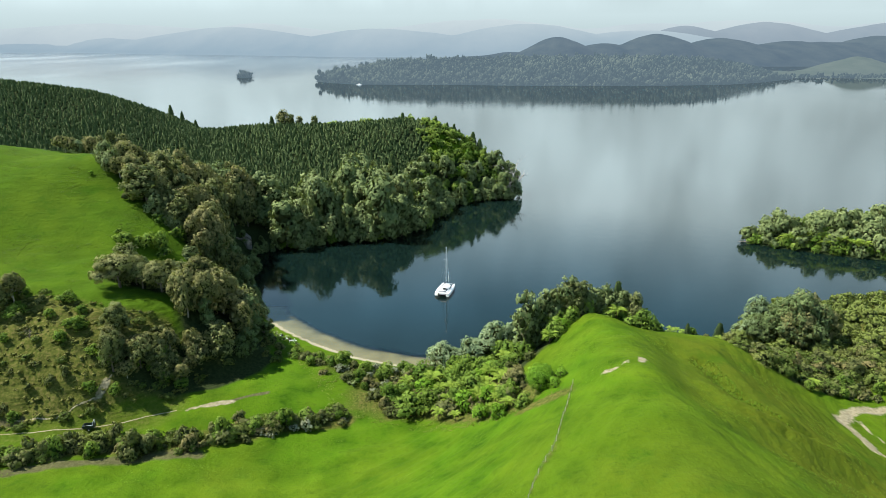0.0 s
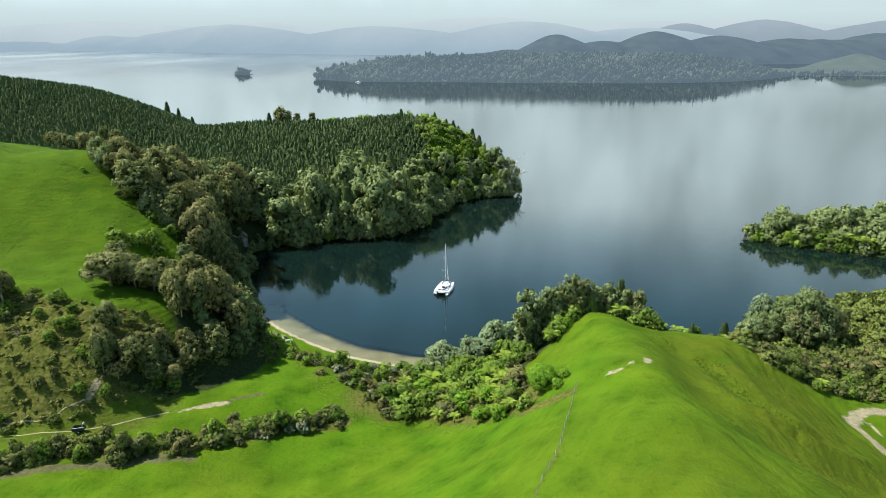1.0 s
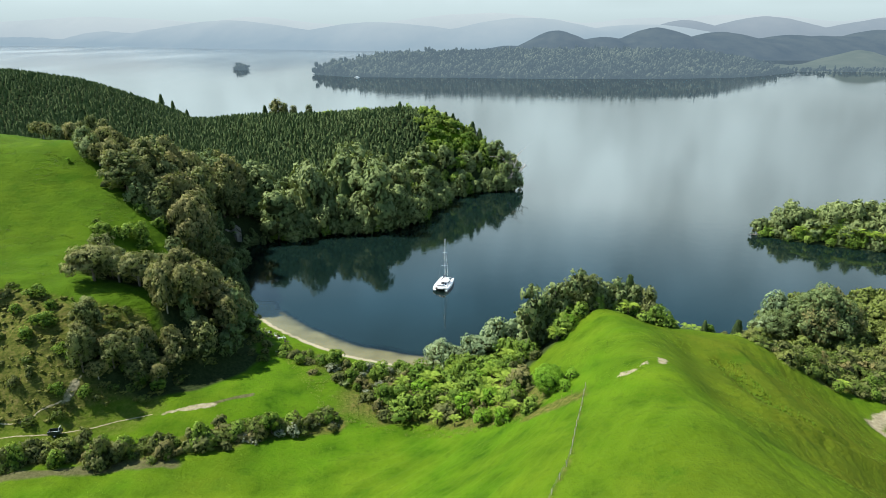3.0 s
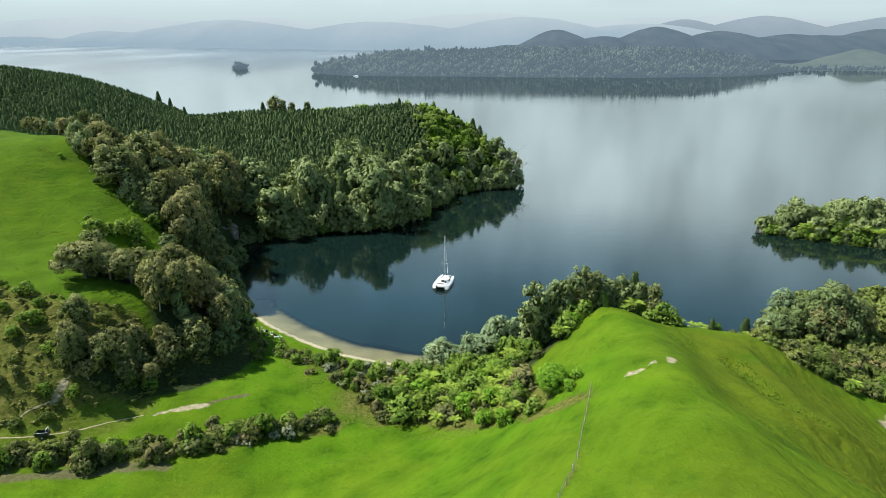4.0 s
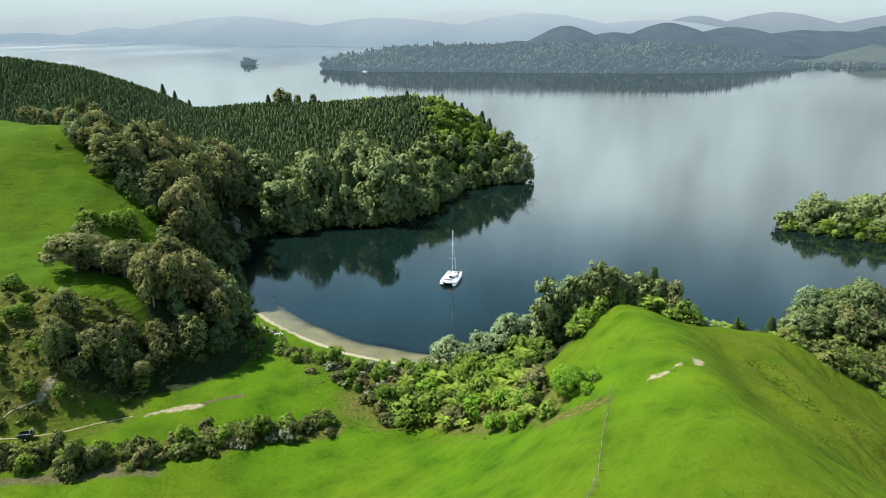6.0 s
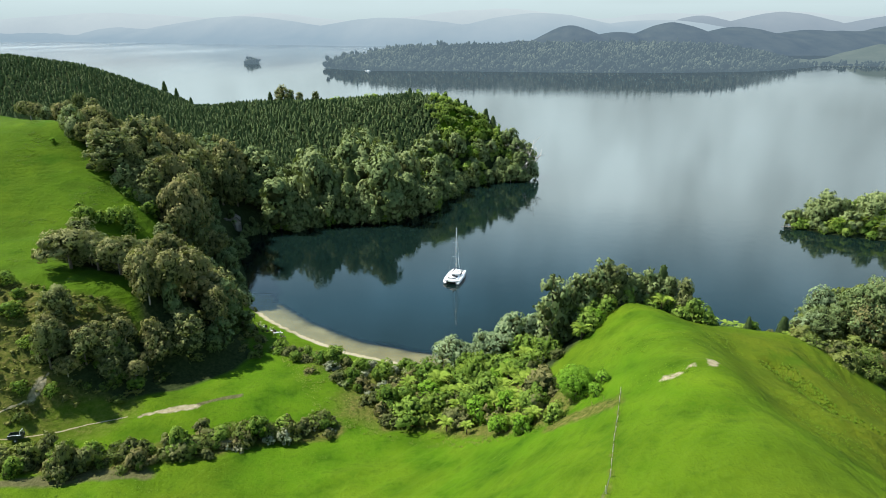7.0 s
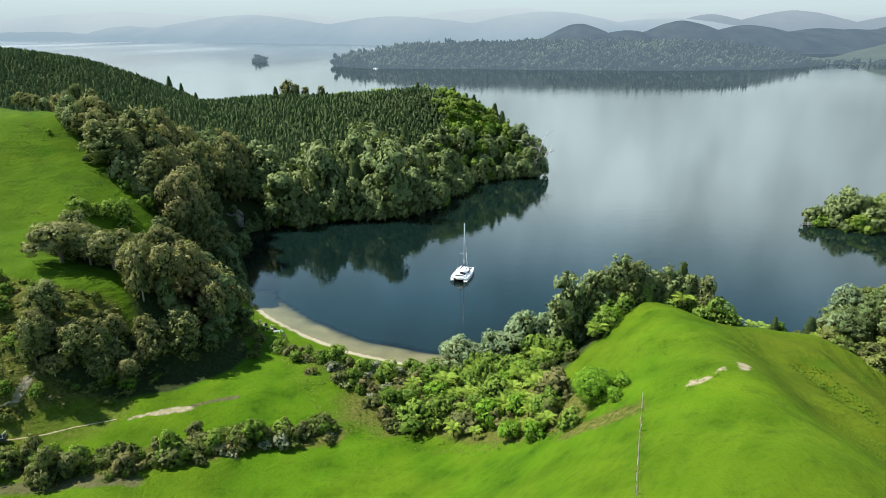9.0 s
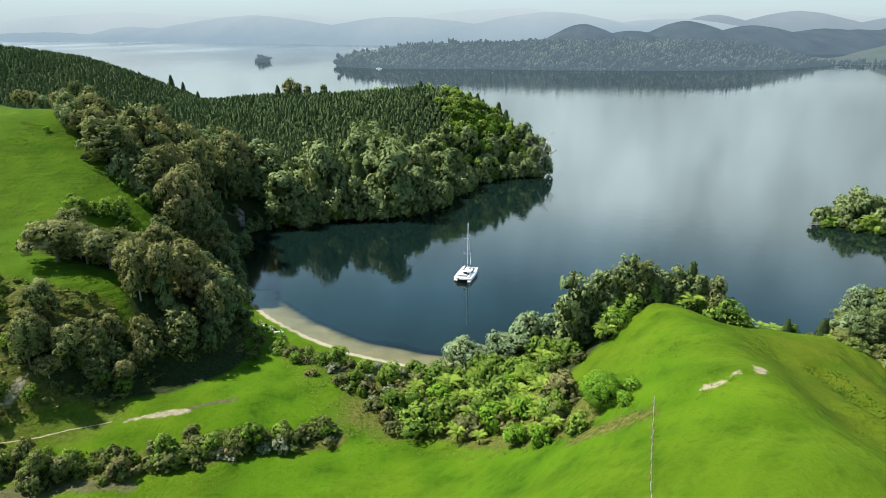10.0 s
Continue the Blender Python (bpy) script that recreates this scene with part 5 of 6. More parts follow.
def far_wood(name, label, ring, spacing, size, mat, seed, front=None, sink=0.0):
    """A wood some kilometres off: each tree a few lumps and sprays, with a tone of its own."""
    r = np.random.default_rng(seed)
    s = Shape()
    tones = []
    places = scatter(ring, spacing, r)
    if front is not None:
        places = places[places[:, 1] < front]
    patch = rough(places[:, 0], places[:, 1] * 1.6, 95, seed, 4)
    for (x, y), z, u in zip(places, np.maximum(land(places[:, 0], places[:, 1]), 0) - sink, patch):
        tone = 0.5 + 0.32 * u + r.normal(0, 0.11)
        w, h = size * r.uniform(0.65, 1.35), size * r.uniform(0.8, 1.9)
        if r.uniform() < 0.12:
            w, h, tone = w * 0.6, h * 1.35, tone - 0.16
        start = s.n
        d = r.normal(0, 1, (16, 3))
        d /= np.linalg.norm(d, axis=1)[:, None]
        d[:, 2] = np.abs(d[:, 2]) - 0.3
        s.leaves(np.array([x, y, z + h * 0.5]) + d * np.array([w, w, h]) * 0.66, d, size * 0.26, r)
        for k in range(3):
            lump = EGG_V * np.array([w, w, h]) * (0.5 - 0.1 * k) * (1 + r.normal(0, 0.16, (len(EGG_V), 1)))
            s.add(lump + np.array([x + r.normal(0, 0.35 * w) * k, y + r.normal(0, 0.35 * w) * k, z + h * (0.4 + 0.24 * k)]), EGG_F, EGG_V)
        tones.append(np.full(s.n - start, tone))
    me = s.mesh(name, mat)
    me.attributes.new("tone", "FLOAT", "POINT").data.foreach_set("value", np.concatenate(tones).astype(np.float32))
    return tagged(new(name, me), label, "forest", kind="stuff")


def far_slope(name, label, ring, step, mat):
    """The hazy skin of a far shore, from under the water to its top."""
    p = np.array(ring, float)
    lo, hi = p.min(0) - 3 * step, p.max(0) + 3 * step
    me = sheet(name, np.arange(lo[0], hi[0], step), np.arange(lo[1], hi[1], step), lambda x, y: land(x, y) + 0.9 + 0.4 * rough(x, y, 30, 5, 2), mat)[0]
    me.attributes.new("tone", "FLOAT", "POINT").data.foreach_set("value", np.full(len(me.vertices), 0.3, np.float32))
    return tagged(new(name, me), label, "shore", kind="structure")


# sheets added over the far ground so that it carries the painted haze
far_slope("backdrop_headland_slope", "hazed sheet over the distant headland's ground beneath its forest", HEADLAND, 9.0, LEAF_HAZED)
far_slope("backdrop_islet_slope", "hazed sheet over the ground of the small far islet", ISLET, 2.5, LEAF_HAZED)
far_slope("backdrop_pasture_slope", "hazy pale pasture along the far shore", FAR_SHORE, 12.0, GRASS_HAZED)
far_wood("backdrop_headland_forest", "hazy native forest on the distant headland", HEADLAND, 8.0, 7.6, LEAF_HAZED, 41, 1420)
far_wood("backdrop_headland_fringe", "hazy trees along the shore of the distant headland", [(-318, 1374), (-270, 1328), (-211, 1285), (-34, 1282), (70, 1260), (180, 1250), (338, 1249), (484, 1279), (560, 1328), (690, 1452), (680, 1462), (550, 1340), (480, 1290), (338, 1260), (180, 1261), (70, 1271), (-34, 1293), (-211, 1296), (-262, 1336), (-310, 1382)], 5.5, 6.0, LEAF_HAZED, 44, sink=2.5)
far_wood("backdrop_headland_knoll", "hazy taller trees on the knoll at the headland tip", [(-314, 1374), (-272, 1332), (-238, 1309), (-226, 1338), (-270, 1382)], 8.0, 12.0, LEAF_HAZED, 46)
far_wood("backdrop_islet_trees", "small dark tree-covered islet far out", ISLET, 4.0, 5.6, LEAF_HAZED, 42, sink=1.0)
far_wood("backdrop_shore_trees", "scattered trees on a distant grassy shore", [(700, 1470), (840, 1462), (1000, 1462), (1200, 1464), (1200, 1476), (1000, 1472), (700, 1486)], 9, 6, LEAF_HAZED, 43)

tuft_r = np.random.default_rng(51)


def strewn(ring, each, r):
    """Places strewn at random inside a ring, one for so many square metres."""
    p = np.array(ring, float)
    lo, hi = p.min(0), p.max(0)
    q = r.uniform(lo, hi, (int((hi - lo).prod() / each), 2))
    q = q[inside(q[:, 0], q[:, 1], ring)]
    return q[rough(q[:, 0], q[:, 1], 5, 33, 2) > r.uniform(-0.7, 0.5, len(q))]


def path(name, label, stations, width, seed):
    """A worn path laid on the ground."""
    r = np.random.default_rng(seed)
    line = along(stations, 0.45)
    way = np.gradient(line, axis=0)
    way /= np.linalg.norm(way, axis=1)[:, None]
    side = np.c_[-way[:, 1], way[:, 0]]
    line = line + side * (0.35 * rough(line[:, 0], line[:, 1], 4, seed, 2))[:, None]
    rows = []
    for k in (-1, -0.33, 0.33, 1):
        w = width / 2 * k * (1 + r.normal(0, 0.3, len(line)) * abs(k))
        q = line + side * w[:, None]
        rows.append(np.c_[q, ground_height(q[:, 0], q[:, 1]) + 0.045 - 0.02 * abs(k)])
    m = len(line)
    me = mesh_from(name, np.vstack(rows), [(k * m + i, k * m + i + 1, (k + 1) * m + i + 1, (k + 1) * m + i) for k in range(3) for i in range(m - 1)], SOIL, True)
    return tagged(new(name, me), label, "path", kind="structure")


path("farm_track", "narrow pale farm track along the flat", [(-112, 113), (-96.7, 115.9), (-90, 117), (-82, 118.3), (-77, 120.4), (-70, 123.8), (-64, 127)], 0.2, 1)
path("sheep_path", "pale eroded path up the scrubby bank", [(-96, 118.6), (-86.8, 119.9), (-82.3, 123), (-79.8, 126), (-78.6, 129)], 0.28, 2)


def tufts(name, label, places, size, mat, seed):
    r = np.random.default_rng(seed)
    s = Shape()
    z = ground_height(places[:, 0], places[:, 1])
    m = len(places)
    for k in range(3):
        a = r.uniform(0, 6.283, m)
        d = np.c_[np.cos(a), np.sin(a), np.zeros(m)]
        p = np.c_[places + r.normal(0, 0.18, (m, 2)), z - 0.04]
        h = size * r.uniform(0.5, 1.3, m)[:, None]
        side = np.c_[-d[:, 1], d[:, 0], np.zeros(m)] * h * 0.4
        q = np.stack([p - side * 0.5, p + side * 0.5, p + side + d * h * 0.7 + np.array([0, 0, 1]) * h, p - side + d * h * 0.7 + np.array([0, 0, 1]) * h], 1)
        s.add(q.reshape(-1, 3), (np.arange(m)[:, None] * 4 + np.arange(4)[::-1]).tolist(), np.tile((0.0, 0.0, 1.0), (4 * m, 1)))
    return tagged(new(name, s.mesh(name, mat)), label, "grass", kind="stuff")


east_grass = strewn([(0, 62), (62, 62), (76, 128), (60, 146), (34, 150), (20, 140), (18, 112), (2, 110)], 0.35, tuft_r)
patchy = rough(east_grass[:, 0], east_grass[:, 1], 9, 6, 2)
tufts("grass_tufts", "tufts of longer grass on the pasture hill", east_grass[patchy > 0.12], 0.15, BLADES, 52)
west_grass = strewn([(-110, 66), (-5, 66), (-4, 108), (-30, 124), (-100, 100)], 0.5, tuft_r)
patchy = rough(west_grass[:, 0], west_grass[:, 1], 9, 8, 2)
tufts("grass_tufts", "tufts of longer grass on the lower field", west_grass[patchy > 0.2], 0.14, BLADES, 53)
hill_grass = strewn([(-190, 205), (-165, 150), (-95, 156), (-92, 186), (-112, 208), (-128, 222), (-165, 226)], 0.4, tuft_r)
patchy = rough(hill_grass[:, 0], hill_grass[:, 1] * 1.8, 8, 18, 3)
tufts("grass_tufts", "dark rushy tufts scattered over the upper grass hill", hill_grass[patchy > 0.16], 0.2, RUSH, 57)
crest_grass = strewn([(14, 72), (44, 72), (47, 100), (36, 108), (24, 100)], 0.8, tuft_r)
patchy = rough(crest_grass[:, 0], crest_grass[:, 1], 6, 19, 3)
tufts("grass_tufts", "dark tufts of grazed grass over the hill crest", crest_grass[patchy > 0.27], 0.13, RUSH, 58)
tufts("bracken", "dry bracken and rank grass in the gully", strewn([(-30, 134), (-18, 128), (2, 119), (12, 110), (20, 107), (18, 116), (0, 140), (-10, 158), (-40, 165), (-46, 158)], 0.35, tuft_r), 0.2, DRY, 54)
tufts("bracken", "scrubby growth on the shaded hillside fold", strewn([(48, 131), (54, 131), (55, 116), (61, 108), (57, 104.5), (49, 113)], 0.4, tuft_r), 0.34, BLADES, 56)


# ---- catamaran ----
def hull_mesh(length, side):
    """One slim hull: sections from stern to bow, deck edge to keel."""
    s = Shape()
    rows = []
    for u in np.linspace(0, 1, 13):
        half = 0.72 * (1 - max(0, (u - 0.45) / 0.55) ** 2.2) * (0.88 + 0.12 * min(1, u * 5)) + 0.02
        top, keel = 1.25 + 0.35 * u**1.5 - 0.55 * max(0, 0.1 - u) * 8, -0.45 + 0.4 * max(0, (u - 0.8) / 0.2) ** 2
        y = -length / 2 + length * u
        rows.append([(side * 0 - half, y, top), (-half * 0.98, y, 0.4), (-half * 0.7, y, -0.15), (0, y, keel), (half * 0.7, y, -0.15), (half * 0.98, y, 0.4), (half, y, top), (half * 0.5, y, top + 0.06), (-half * 0.5, y, top + 0.06)])
    k = 9
    s.add([p for row in rows for p in row], [(i * k + j, i * k + (j + 1) % k, (i + 1) * k + (j + 1) % k, (i + 1) * k + j) for i in range(12) for j in range(k)] + [tuple(range(k)), tuple(range(13 * k - 1, 12 * k - 1, -1))])
    return s.mesh("hull", GELCOAT, True)


def one(shape_call, name, mat, smooth=False):
    s = Shape()
    shape_call(s)
    return s.mesh(name, mat, smooth)


def build_catamaran(m):
    root = thing("catamaran", m, "white sailing catamaran with bare mast anchored in the bay", "sailboat")
    L = 10.8
    for sd in (-1, 1):
        h = part("hull", hull_mesh(L, sd), root, pose(sd * 2.25, 0, 0))
        for k in range(3):
            part("porthole", one(lambda s: s.box((0, 0, 0), (0.05, 0.7, 0.2), bevel=0.02), "porthole", SMOKED), h, pose(sd * 0.74, -1.8 + 1.9 * k, 0.85), "dark hull window")
        part("boot_stripe", one(lambda s: s.box((0, 0, 0), (1.44, 8.2, 0.16), bevel=0.3), "boot_stripe", ANTIFOUL), h, pose(0, -1.3, 0.03), "dark waterline paint")
        for k in range(2):
            part("stern_step", one(lambda s: s.box((0, 0, 0), (1.1, 0.5, 0.12), bevel=0.08), "stern_step", DECK), h, pose(0, -L / 2 - 0.1 + 0.4 * k, 0.42 + 0.35 * k))
        part("rudder", one(lambda s: s.box((0, 0, 0), (0.08, 0.5, 1.0), taper=1.1), "rudder", ANTIFOUL), h, pose(0, -L / 2 + 0.4, -0.7))
    part("bridge_deck", one(lambda s: s.box((0, 0, 0), (5.7, 8.3, 0.42), bevel=0.5), "bridge_deck", DECK), root, pose(0, -1.3, 1.2))
    part("beam", one(lambda s: s.tube([(-2.3, 4.9, 1.4), (0, 4.95, 1.5), (2.3, 4.9, 1.4)], [0.1, 0.11, 0.1], 8), "beam", ALLOY), root, label="alloy forward crossbeam")
    net = Shape()
    for k in range(9):
        x = -1.6 + 0.4 * k
        net.tube([(x, 2.2, 1.32), (x, 4.9, 1.42)], [0.015, 0.015], 3, False)
    for k in range(7):
        y = 2.3 + 0.42 * k
        net.tube([(-1.7, y, 1.33), (1.7, y, 1.33)], [0.015, 0.015], 3, False)
    part("trampoline", net.mesh("trampoline", GREY_HYPALON), root, label="grey bow netting")
    cabin = part("cabin", one(lambda s: s.box((0, 0, 0), (4.5, 4.3, 1.15), taper=0.82, bevel=1.0), "cabin", GELCOAT), root, pose(0, -0.1, 1.92))
    part("cabin_roof", one(lambda s: s.box((0, 0, 0), (3.9, 4.0, 0.14), taper=0.92, bevel=0.9), "cabin_roof", DECK), cabin, pose(0, -0.15, 0.62))
    for a, x, y in ((0, 0, 2.02), (0, -1.2, 1.95), (0, 1.2, 1.95)):
        part("windscreen", one(lambda s: s.box((0, 0, 0), (1.05, 0.07, 0.5), bevel=0.02), "windscreen", SMOKED), cabin, pose(x, y - 0.08, 0.12, 20), "dark tinted windscreen pane")
    for sd in (-1, 1):
        part("side_window", one(lambda s: s.box((0, 0, 0), (0.07, 2.6, 0.45), bevel=0.02), "side_window", SMOKED), cabin, pose(sd * 2.07, -0.2, 0.08, 0, sd * -18), "dark tinted side window")
        part("hatch", one(lambda s: s.box((0, 0, 0), (0.55, 0.55, 0.07), bevel=0.08), "hatch", SMOKED), cabin, pose(sd * 0.9, 0.7, 0.73), "dark roof hatch")
    part("cabin_door", one(lambda s: s.box((0, 0, 0), (1.3, 0.07, 1.0)), "cabin_door", SMOKED), cabin, pose(0.1, -2.05, -0.05), "dark sliding door")
    part("cockpit_sole", one(lambda s: s.box((0, 0, 0), (3.2, 2.3, 0.06), bevel=0.1), "cockpit_sole", DECK), root, pose(0, -3.6, 1.41))
    for sd in (-1, 1):
        part("cockpit_bench", one(lambda s: s.box((0, 0, 0), (0.6, 2.3, 0.5), bevel=0.1), "cockpit_bench", GELCOAT), root, pose(sd * 1.85, -3.6, 1.65))
    part("aft_bench", one(lambda s: s.box((0, 0, 0), (3.4, 0.5, 0.5), bevel=0.1), "aft_bench", GELCOAT), root, pose(0, -4.75, 1.65))
    part("cushion", one(lambda s: s.box((0, 0, 0), (3.0, 0.45, 0.1), bevel=0.1), "cushion", NAVY), root, pose(0, -4.75, 1.96), "dark blue bench cushion")
    part("helm_seat", one(lambda s: s.box((0, 0, 0), (0.6, 0.45, 0.8), bevel=0.1), "helm_seat", NAVY), root, pose(1.3, -2.75, 1.85), "dark helm seat")
    bimini = part("bimini", one(lambda s: s.box((0, 0, 0), (2.6, 1.5, 0.07), taper=0.94, bevel=0.3), "bimini", GELCOAT), root, pose(0, -3.0, 3.05))
    for x in (-1.15, 1.15):
        for y in (-0.6, 0.6):
            part("bimini_post", one(lambda s: s.tube([(0, 0, -1.6), (0, 0, 0)], [0.025, 0.025], 6), "bimini_post", ALLOY), bimini, pose(x, y, 0))
    mast = part("mast", one(lambda s: s.tube([(0, 0, 2.5), (0, 0, 10), (0, 0, 18.4)], [0.15, 0.14, 0.1], 8), "mast", ALLOY, True), root, pose(-0.05, 1.0, 0), "tall white alloy mast")
    for z, w in ((7.8, 1.3), (13.0, 1.0)):
        part("spreader", one(lambda s: s.tube([(-w, -0.1, z), (0, 0, z + 0.06), (w, -0.1, z)], [0.04, 0.055, 0.04], 6), "spreader", ALLOY), mast)
    part("masthead_aerial", one(lambda s: s.tube([(0.08, 0, 18.3), (0.08, 0, 19.2)], [0.015, 0.01], 5), "masthead_aerial", RUBBER), mast)
    boom = part("boom", one(lambda s: s.tube([(0, 0.9, 3.6), (0, -3.6, 3.75)], [0.1, 0.09], 8), "boom", ALLOY), root)
    part("stacked_sail", one(lambda s: s.tube([(0, 0.7, 3.85), (0, -1.4, 3.92), (0, -3.5, 3.9)], [0.26, 0.22, 0.12], 8), "stacked_sail", NAVY, True), boom, label="dark sail bag on the boom")
    for a, b in (((0, 1.0, 18.0), (0, 4.95, 1.6)), ((-0.05, 1.0, 17.0), (-2.6, 0.2, 1.45)), ((-0.05, 1.0, 17.0), (2.6, 0.2, 1.45)), ((-0.05, 1.0, 18.2), (0, -3.6, 3.8))):
        part("stay", one(lambda s: s.tube([a, b], [0.022, 0.022], 4), "stay", WIRE), root, label="thin wire stay")
    part("furled_jib", one(lambda s: s.tube([(0, 4.75, 2.4), (0, 1.9, 14.6)], [0.09, 0.05], 6), "furled_jib", GELCOAT), root, label="furled headsail")
    for sd in (-1, 1):
        for k in range(7):
            part("stanchion", one(lambda s: s.tube([(0, 0, 0), (0, 0, 0.65)], [0.018, 0.018], 5), "stanchion", ALLOY), root, pose(sd * 2.85, -4.8 + 1.5 * k, 1.3))
        for z in (1.62, 1.93):
            part("lifeline", one(lambda s: s.tube([(sd * 2.85, -4.8, z), (sd * 2.85, 4.2, z)], [0.01, 0.01], 4), "lifeline", WIRE), root)
    din = part("dinghy", one(lambda s: s.tube([(-1.5, -5.6, 1.1), (-1.5, -5.9, 1.12), (1.1, -5.9, 1.12), (1.5, -5.6, 1.18)], [0.2, 0.22, 0.22, 0.14], 8), "dinghy", GREY_HYPALON, True), root, label="grey inflatable dinghy on davits")
    part("outboard", one(lambda s: s.box((0, 0, 0), (0.3, 0.45, 0.8), taper=0.8, bevel=0.08), "outboard", RUBBER), din, pose(-1.2, -6.1, 1.2))
    for sd in (-1, 1):
        part("davit", one(lambda s: s.tube([(sd * 1.2, -4.9, 1.5), (sd * 1.2, -5.2, 2.0), (sd * 1.2, -5.9, 2.0)], [0.04, 0.04, 0.03], 6), "davit", ALLOY), root)
    part("solar_panel", one(lambda s: s.box((0, 0, 0), (1.2, 0.8, 0.04)), "solar_panel", SMOKED), root, pose(-1.0, -1.2, 2.7), "dark solar panel")


build_catamaran(pose(-7.0, 218.0, 0, 0, 0, -14) @ Matrix.Scale(0.9, 4))


# ---- fence ----
def build_fence():
    root = thing("fence", Matrix(), "weathered post and wire fence across the pasture", "fence")
    line = along(FENCE, 2.9)
    z = ground_height(line[:, 0], line[:, 1])
    r = np.random.default_rng(61)
    post = one(lambda s: s.box((0, 0, 0.4), (0.11, 0.11, 1.2), taper=0.85, bevel=0.04), "post", POST_WOOD)
    for (x, y), h in zip(line, z):
        part("post", post, root, pose(x, y, h, r.normal(0, 3), r.normal(0, 3), r.uniform(0, 90)))
    for k, up in enumerate((0.35, 0.7, 1.05)):
        part("wire", one(lambda s: s.tube([(x, y, h + up) for (x, y), h in zip(line, z)], [0.012] * len(line), 4, False), "wire", WIRE), root)


build_fence()


# ---- farm trailer by the track ----
def build_trailer(m):
    root = thing("farm_trailer", m, "dark green box trailer parked beside the farm track", "trailer")
    tray = part("tray", one(lambda s: [s.box((0, 0, 0.62), (2.3, 1.3, 0.1), bevel=0.05), s.box((0, 0.62, 0.95), (2.3, 0.06, 0.6)), s.box((0, -0.62, 0.95), (2.3, 0.06, 0.6)), s.box((-1.12, 0, 0.95), (0.06, 1.3, 0.6))], "tray", GREEN_PAINT), root)
    part("tailgate", one(lambda s: s.box((0, 0, 0), (0.06, 1.24, 0.55), bevel=0.02), "tailgate", GREEN_PAINT), tray, pose(1.12, 0, 0.95))
    part("top_rail", one(lambda s: s.tube([(-1.1, -0.62, 1.28), (1.1, -0.62, 1.28)], [0.03, 0.03], 6), "top_rail", ALLOY), tray, label="bare metal rail")
    part("head_frame", one(lambda s: s.tube([(0.95, -0.6, 1.2), (0.95, -0.6, 1.9), (0.95, 0.6, 1.9), (0.95, 0.6, 1.2)], [0.04] * 4, 6), "head_frame", ALLOY), tray)
    for sd in (-1, 1):
        wheel = part("wheel", one(lambda s: s.tube([(0, -0.1, 0), (0, -0.06, 0), (0, 0.06, 0), (0, 0.1, 0)], [0.26, 0.33, 0.33, 0.26], 14), "wheel", RUBBER, True), root, pose(0.1, sd * 0.75, 0.33))
        part("rim", one(lambda s: s.tube([(0, -0.11, 0), (0, 0.11, 0)], [0.15, 0.15], 10), "rim", ALLOY), wheel)
    part("drawbar", one(lambda s: s.tube([(-1.1, 0, 0.55), (-2.0, 0, 0.45)], [0.05, 0.04], 6), "drawbar", GREEN_PAINT), root)


trailer_z = float(ground_height(np.array([-79.3]), np.array([118.9]))[0])
build_trailer(pose(-79.3, 118.9, trailer_z - 0.03, 0, 0, 12))


# ---- table, and chairs standing in for unidentified dark shapes, behind the beach ----
def build_beach_stand_ins():
    r = np.random.default_rng(71)

    def spot(x, y):
        return float(ground_height(np.array([x]), np.array([y]))[0])
    table = thing("folding_table", pose(-50.6, 172.6, spot(-50.6, 172.6), 0, 0, 20), "grey folding table on grass by the beach", "table")
    part("tabletop", one(lambda s: s.box((0, 0, 0.75), (1.5, 0.7, 0.05), bevel=0.06), "tabletop", TABLE_TOP), table)
    for x in (-0.64, 0.64):
        for y in (-0.28, 0.28):
            part("leg", one(lambda s: s.tube([(0, 0, -0.1), (0, 0, 0.73)], [0.025, 0.025], 6), "leg", ALLOY), table, pose(x, y, 0))
    for k in range(9):
        x, y = -54.6 + 0.75 * k + r.normal(0, 0.4), 174.6 - 0.3 * k + r.normal(0, 0.9)
        if abs(x + 50.6) < 1.3 and abs(y - 172.6) < 0.9:
            y += 1.6
        chair = thing("camp_chair", pose(x, y, spot(x, y), 0, 0, r.uniform(0, 360)), "dark camp chair standing in for an unidentified upright shape", "chair", "camp chairs by the beach")
        seat = DARK_WOOD if k % 3 else GREY_HYPALON
        part("seat", one(lambda s: s.box((0, 0, 0.45), (0.55, 0.5, 0.06), bevel=0.05), "seat", seat), chair)
        part("backrest", one(lambda s: s.box((0, 0.26, 0.8), (0.55, 0.05, 0.6), bevel=0.02), "backrest", seat), chair)
        for lx in (-0.25, 0.25):
            for ly in (-0.22, 0.22):
                part("leg", one(lambda s: s.tube([(0, 0, -0.1), (0, 0, 0.44)], [0.02, 0.02], 5), "leg", RUBBER), chair, pose(lx, ly, 0))


build_beach_stand_ins()


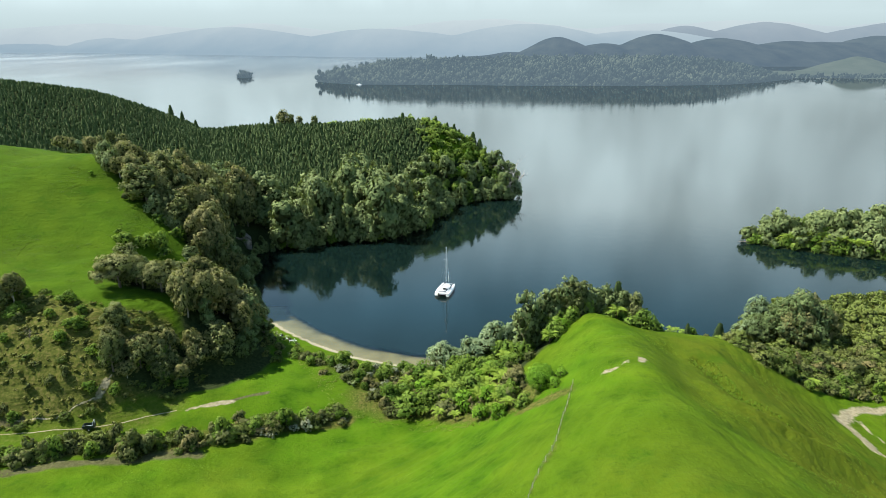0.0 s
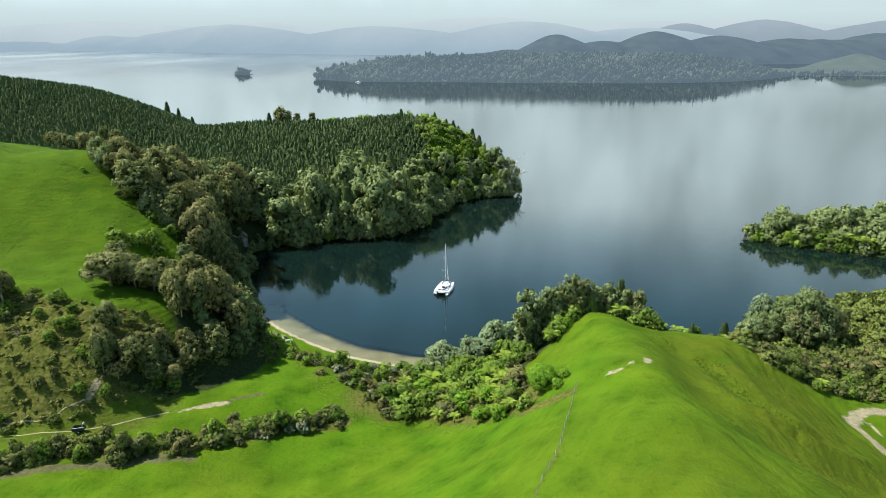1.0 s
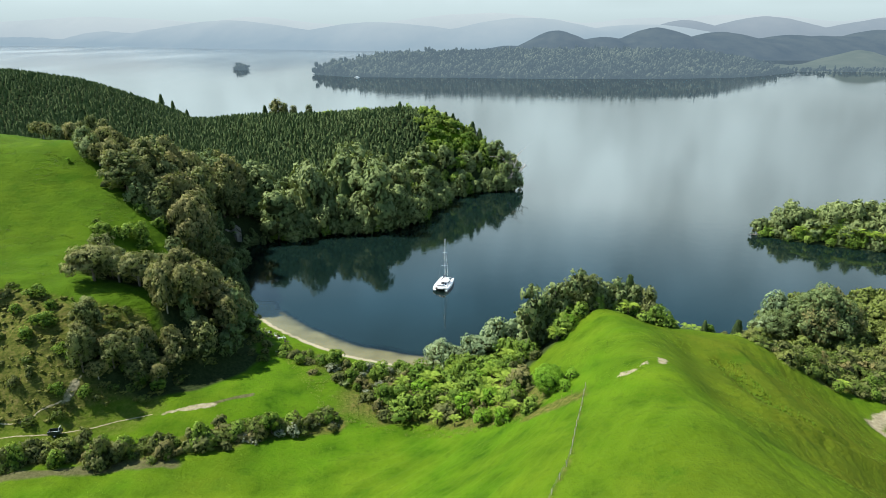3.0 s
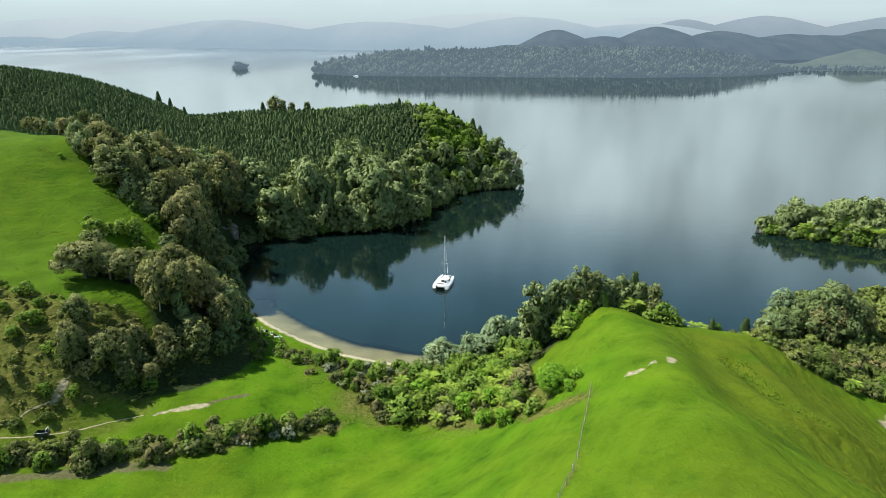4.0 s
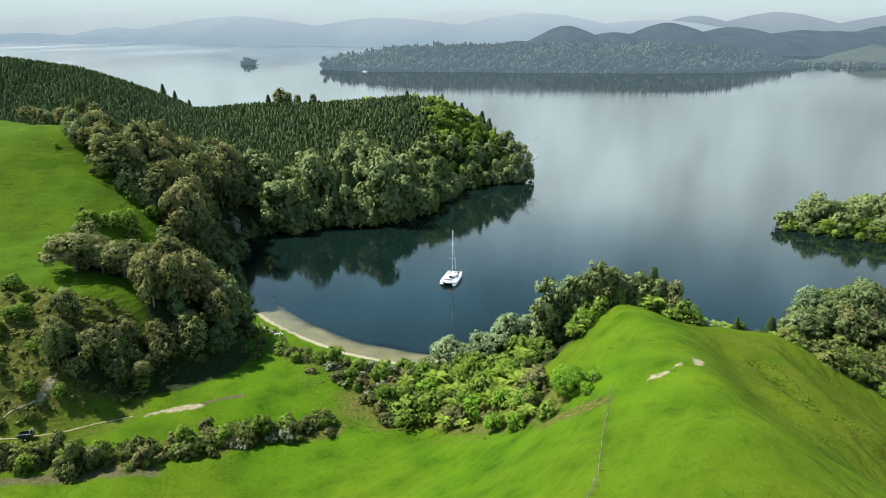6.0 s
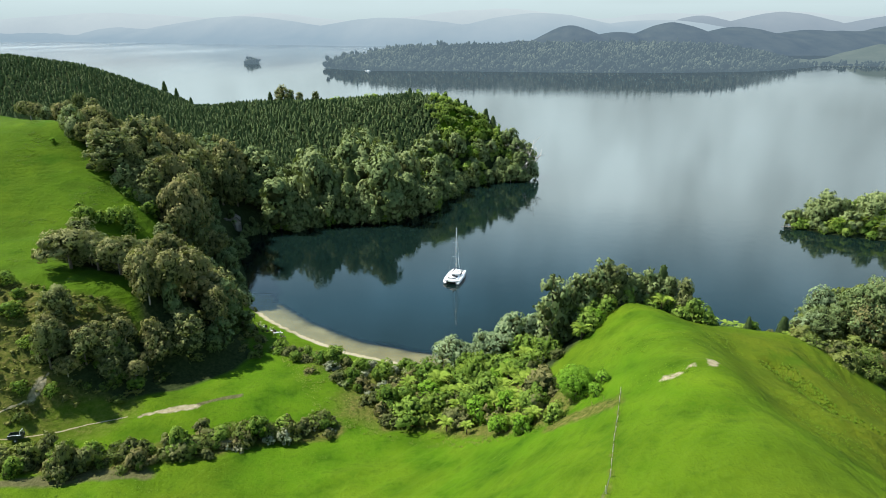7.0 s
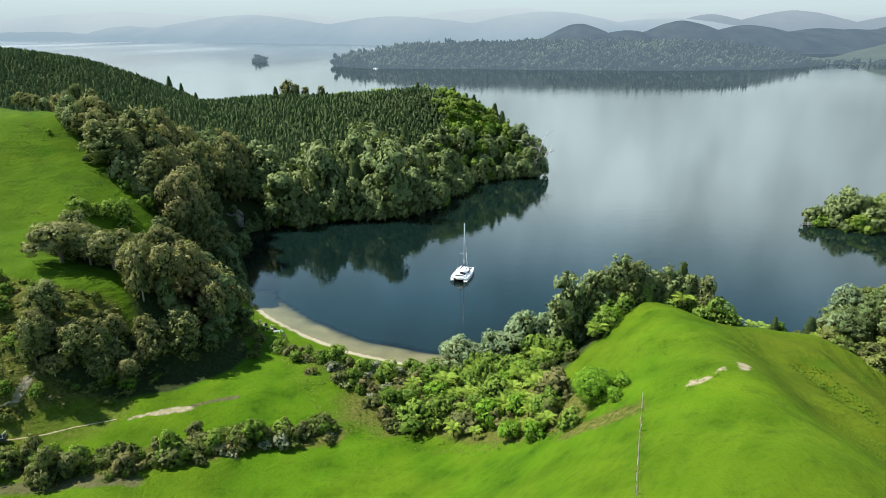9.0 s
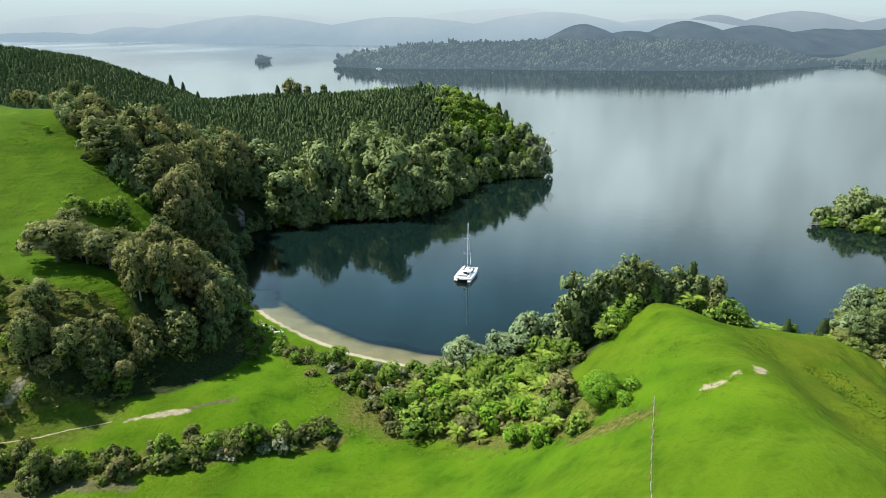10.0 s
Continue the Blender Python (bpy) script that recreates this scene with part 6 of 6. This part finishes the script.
# ---- cliff, dead wood, small boat ----
def build_cliff():
    """A low face: a wall of ledges that leans back into the bank."""
    s = Shape()
    nx, nz, deep = 30, 16, 6.0
    v = []
    for k in range(nz + 1):
        for i in range(nx):
            u, w = i / (nx - 1), min(k, nz - 1) / (nz - 1)
            push = 2.2 * float(rough(np.array([u * 24.0]), np.array([w * 9.0]), 5, 3, 3)[0]) + 1.8 * w + (deep if k == nz else 0) + 0.35 * (int(w * 6) % 2)
            v.append((-100 + 10 * u - 0.4 * push, 252.5 + 5 * u + push, -0.5 + (6.8 + 0.6 * math.sin(3 * u) + 0.5 * math.sin(17 * u)) * w))
    s.add(v, [(k * nx + i, k * nx + i + 1, (k + 1) * nx + i + 1, (k + 1) * nx + i) for k in range(nz) for i in range(nx - 1)])
    tagged(new("cliff", s.mesh("cliff", ROCK)), "low pale rock cliff in the shade of trees", "cliff", kind="structure")


build_cliff()


def bare_tree(m, label, tall, seed, mat, spread=0.5, name="dead_tree"):
    r = np.random.default_rng(seed)
    root = thing(name, m, label, "tree")
    s, twigs = Shape(), Shape()
    s.tube([(0, 0, -0.4), (0.1, 0, tall * 0.35), (0.2, 0.1, tall * 0.65)], [0.035 * tall, 0.025 * tall, 0.012 * tall], 7)
    for k in range(9):
        a, z = r.uniform(0, 6.28), tall * r.uniform(0.25, 0.62)
        e = Vector((math.cos(a), math.sin(a), 0)) * tall * spread * r.uniform(0.5, 1.0) + Vector((0, 0, z + tall * r.uniform(0.15, 0.42)))
        s.tube([(0.1, 0, z), tuple(Vector((0.1, 0, z)).lerp(e, 0.55) + Vector((0, 0, -0.05 * tall))), tuple(e)], [0.014 * tall, 0.009 * tall, 0.004 * tall], 5)
        for j in range(7):
            p = Vector((0.1, 0, z)).lerp(e, r.uniform(0.45, 1.0))
            q = p + Vector(r.normal(0, 0.12, 3)) * tall + Vector((0, 0, 0.06 * tall))
            twigs.tube([tuple(p), tuple(q)], [0.004 * tall, 0.002 * tall], 3, False)
    part("trunk", s.mesh("trunk", mat, True), root)
    part("twigs", twigs.mesh("twigs", mat), root)


bare_tree(upright(26, 362.5, 1.0), "pale bare-branched tree leaning over the point", 21, 81, BARK_PALE, 0.42)
bare_tree(upright(22, 359, 0.9), "pale bare-branched tree leaning over the point", 13, 82, BARK_PALE)
bare_tree(upright(-99, 133, 1.0), "thin dead sapling on the scrubby bank", 3.2, 83, BARK, 0.3)
snag = thing("fallen_branch", pose(124, 279, 0.1), "dark fallen branch lying in the shallow water", "driftwood")
snag_shape = Shape()
snag_r = np.random.default_rng(84)
snag_shape.tube([(2.5, -1.5, 0.6), (-0.5, 0, 0.5), (-3.6, 1.2, 0.1)], [0.3, 0.2, 0.06], 6)
for k in range(7):
    p = Vector((2.0, -1.2, 0.5)).lerp(Vector((-3.2, 1.0, 0.2)), snag_r.uniform())
    snag_shape.tube([tuple(p), tuple(p + Vector((snag_r.normal(0, 0.8), snag_r.normal(0, 0.5), snag_r.uniform(0.4, 1.4))))], [0.08, 0.02], 4)
part("branch", snag_shape.mesh("branch", BARK), snag)

launch = thing("motor_launch", pose(-214, 1279, 0, 0, 0, 78), "small white launch moored off the headland", "boat")
hull_rows = Shape()
hull_rows.box((0, 0, 0.5), (3.2, 11, 1.3), taper=1.08, bevel=1.4)
part("hull", hull_rows.mesh("hull", GELCOAT), launch)
part("cabin", one(lambda s: s.box((0, -0.5, 1.8), (2.4, 4.5, 1.4), taper=0.85, bevel=0.4), "cabin", GELCOAT), launch)
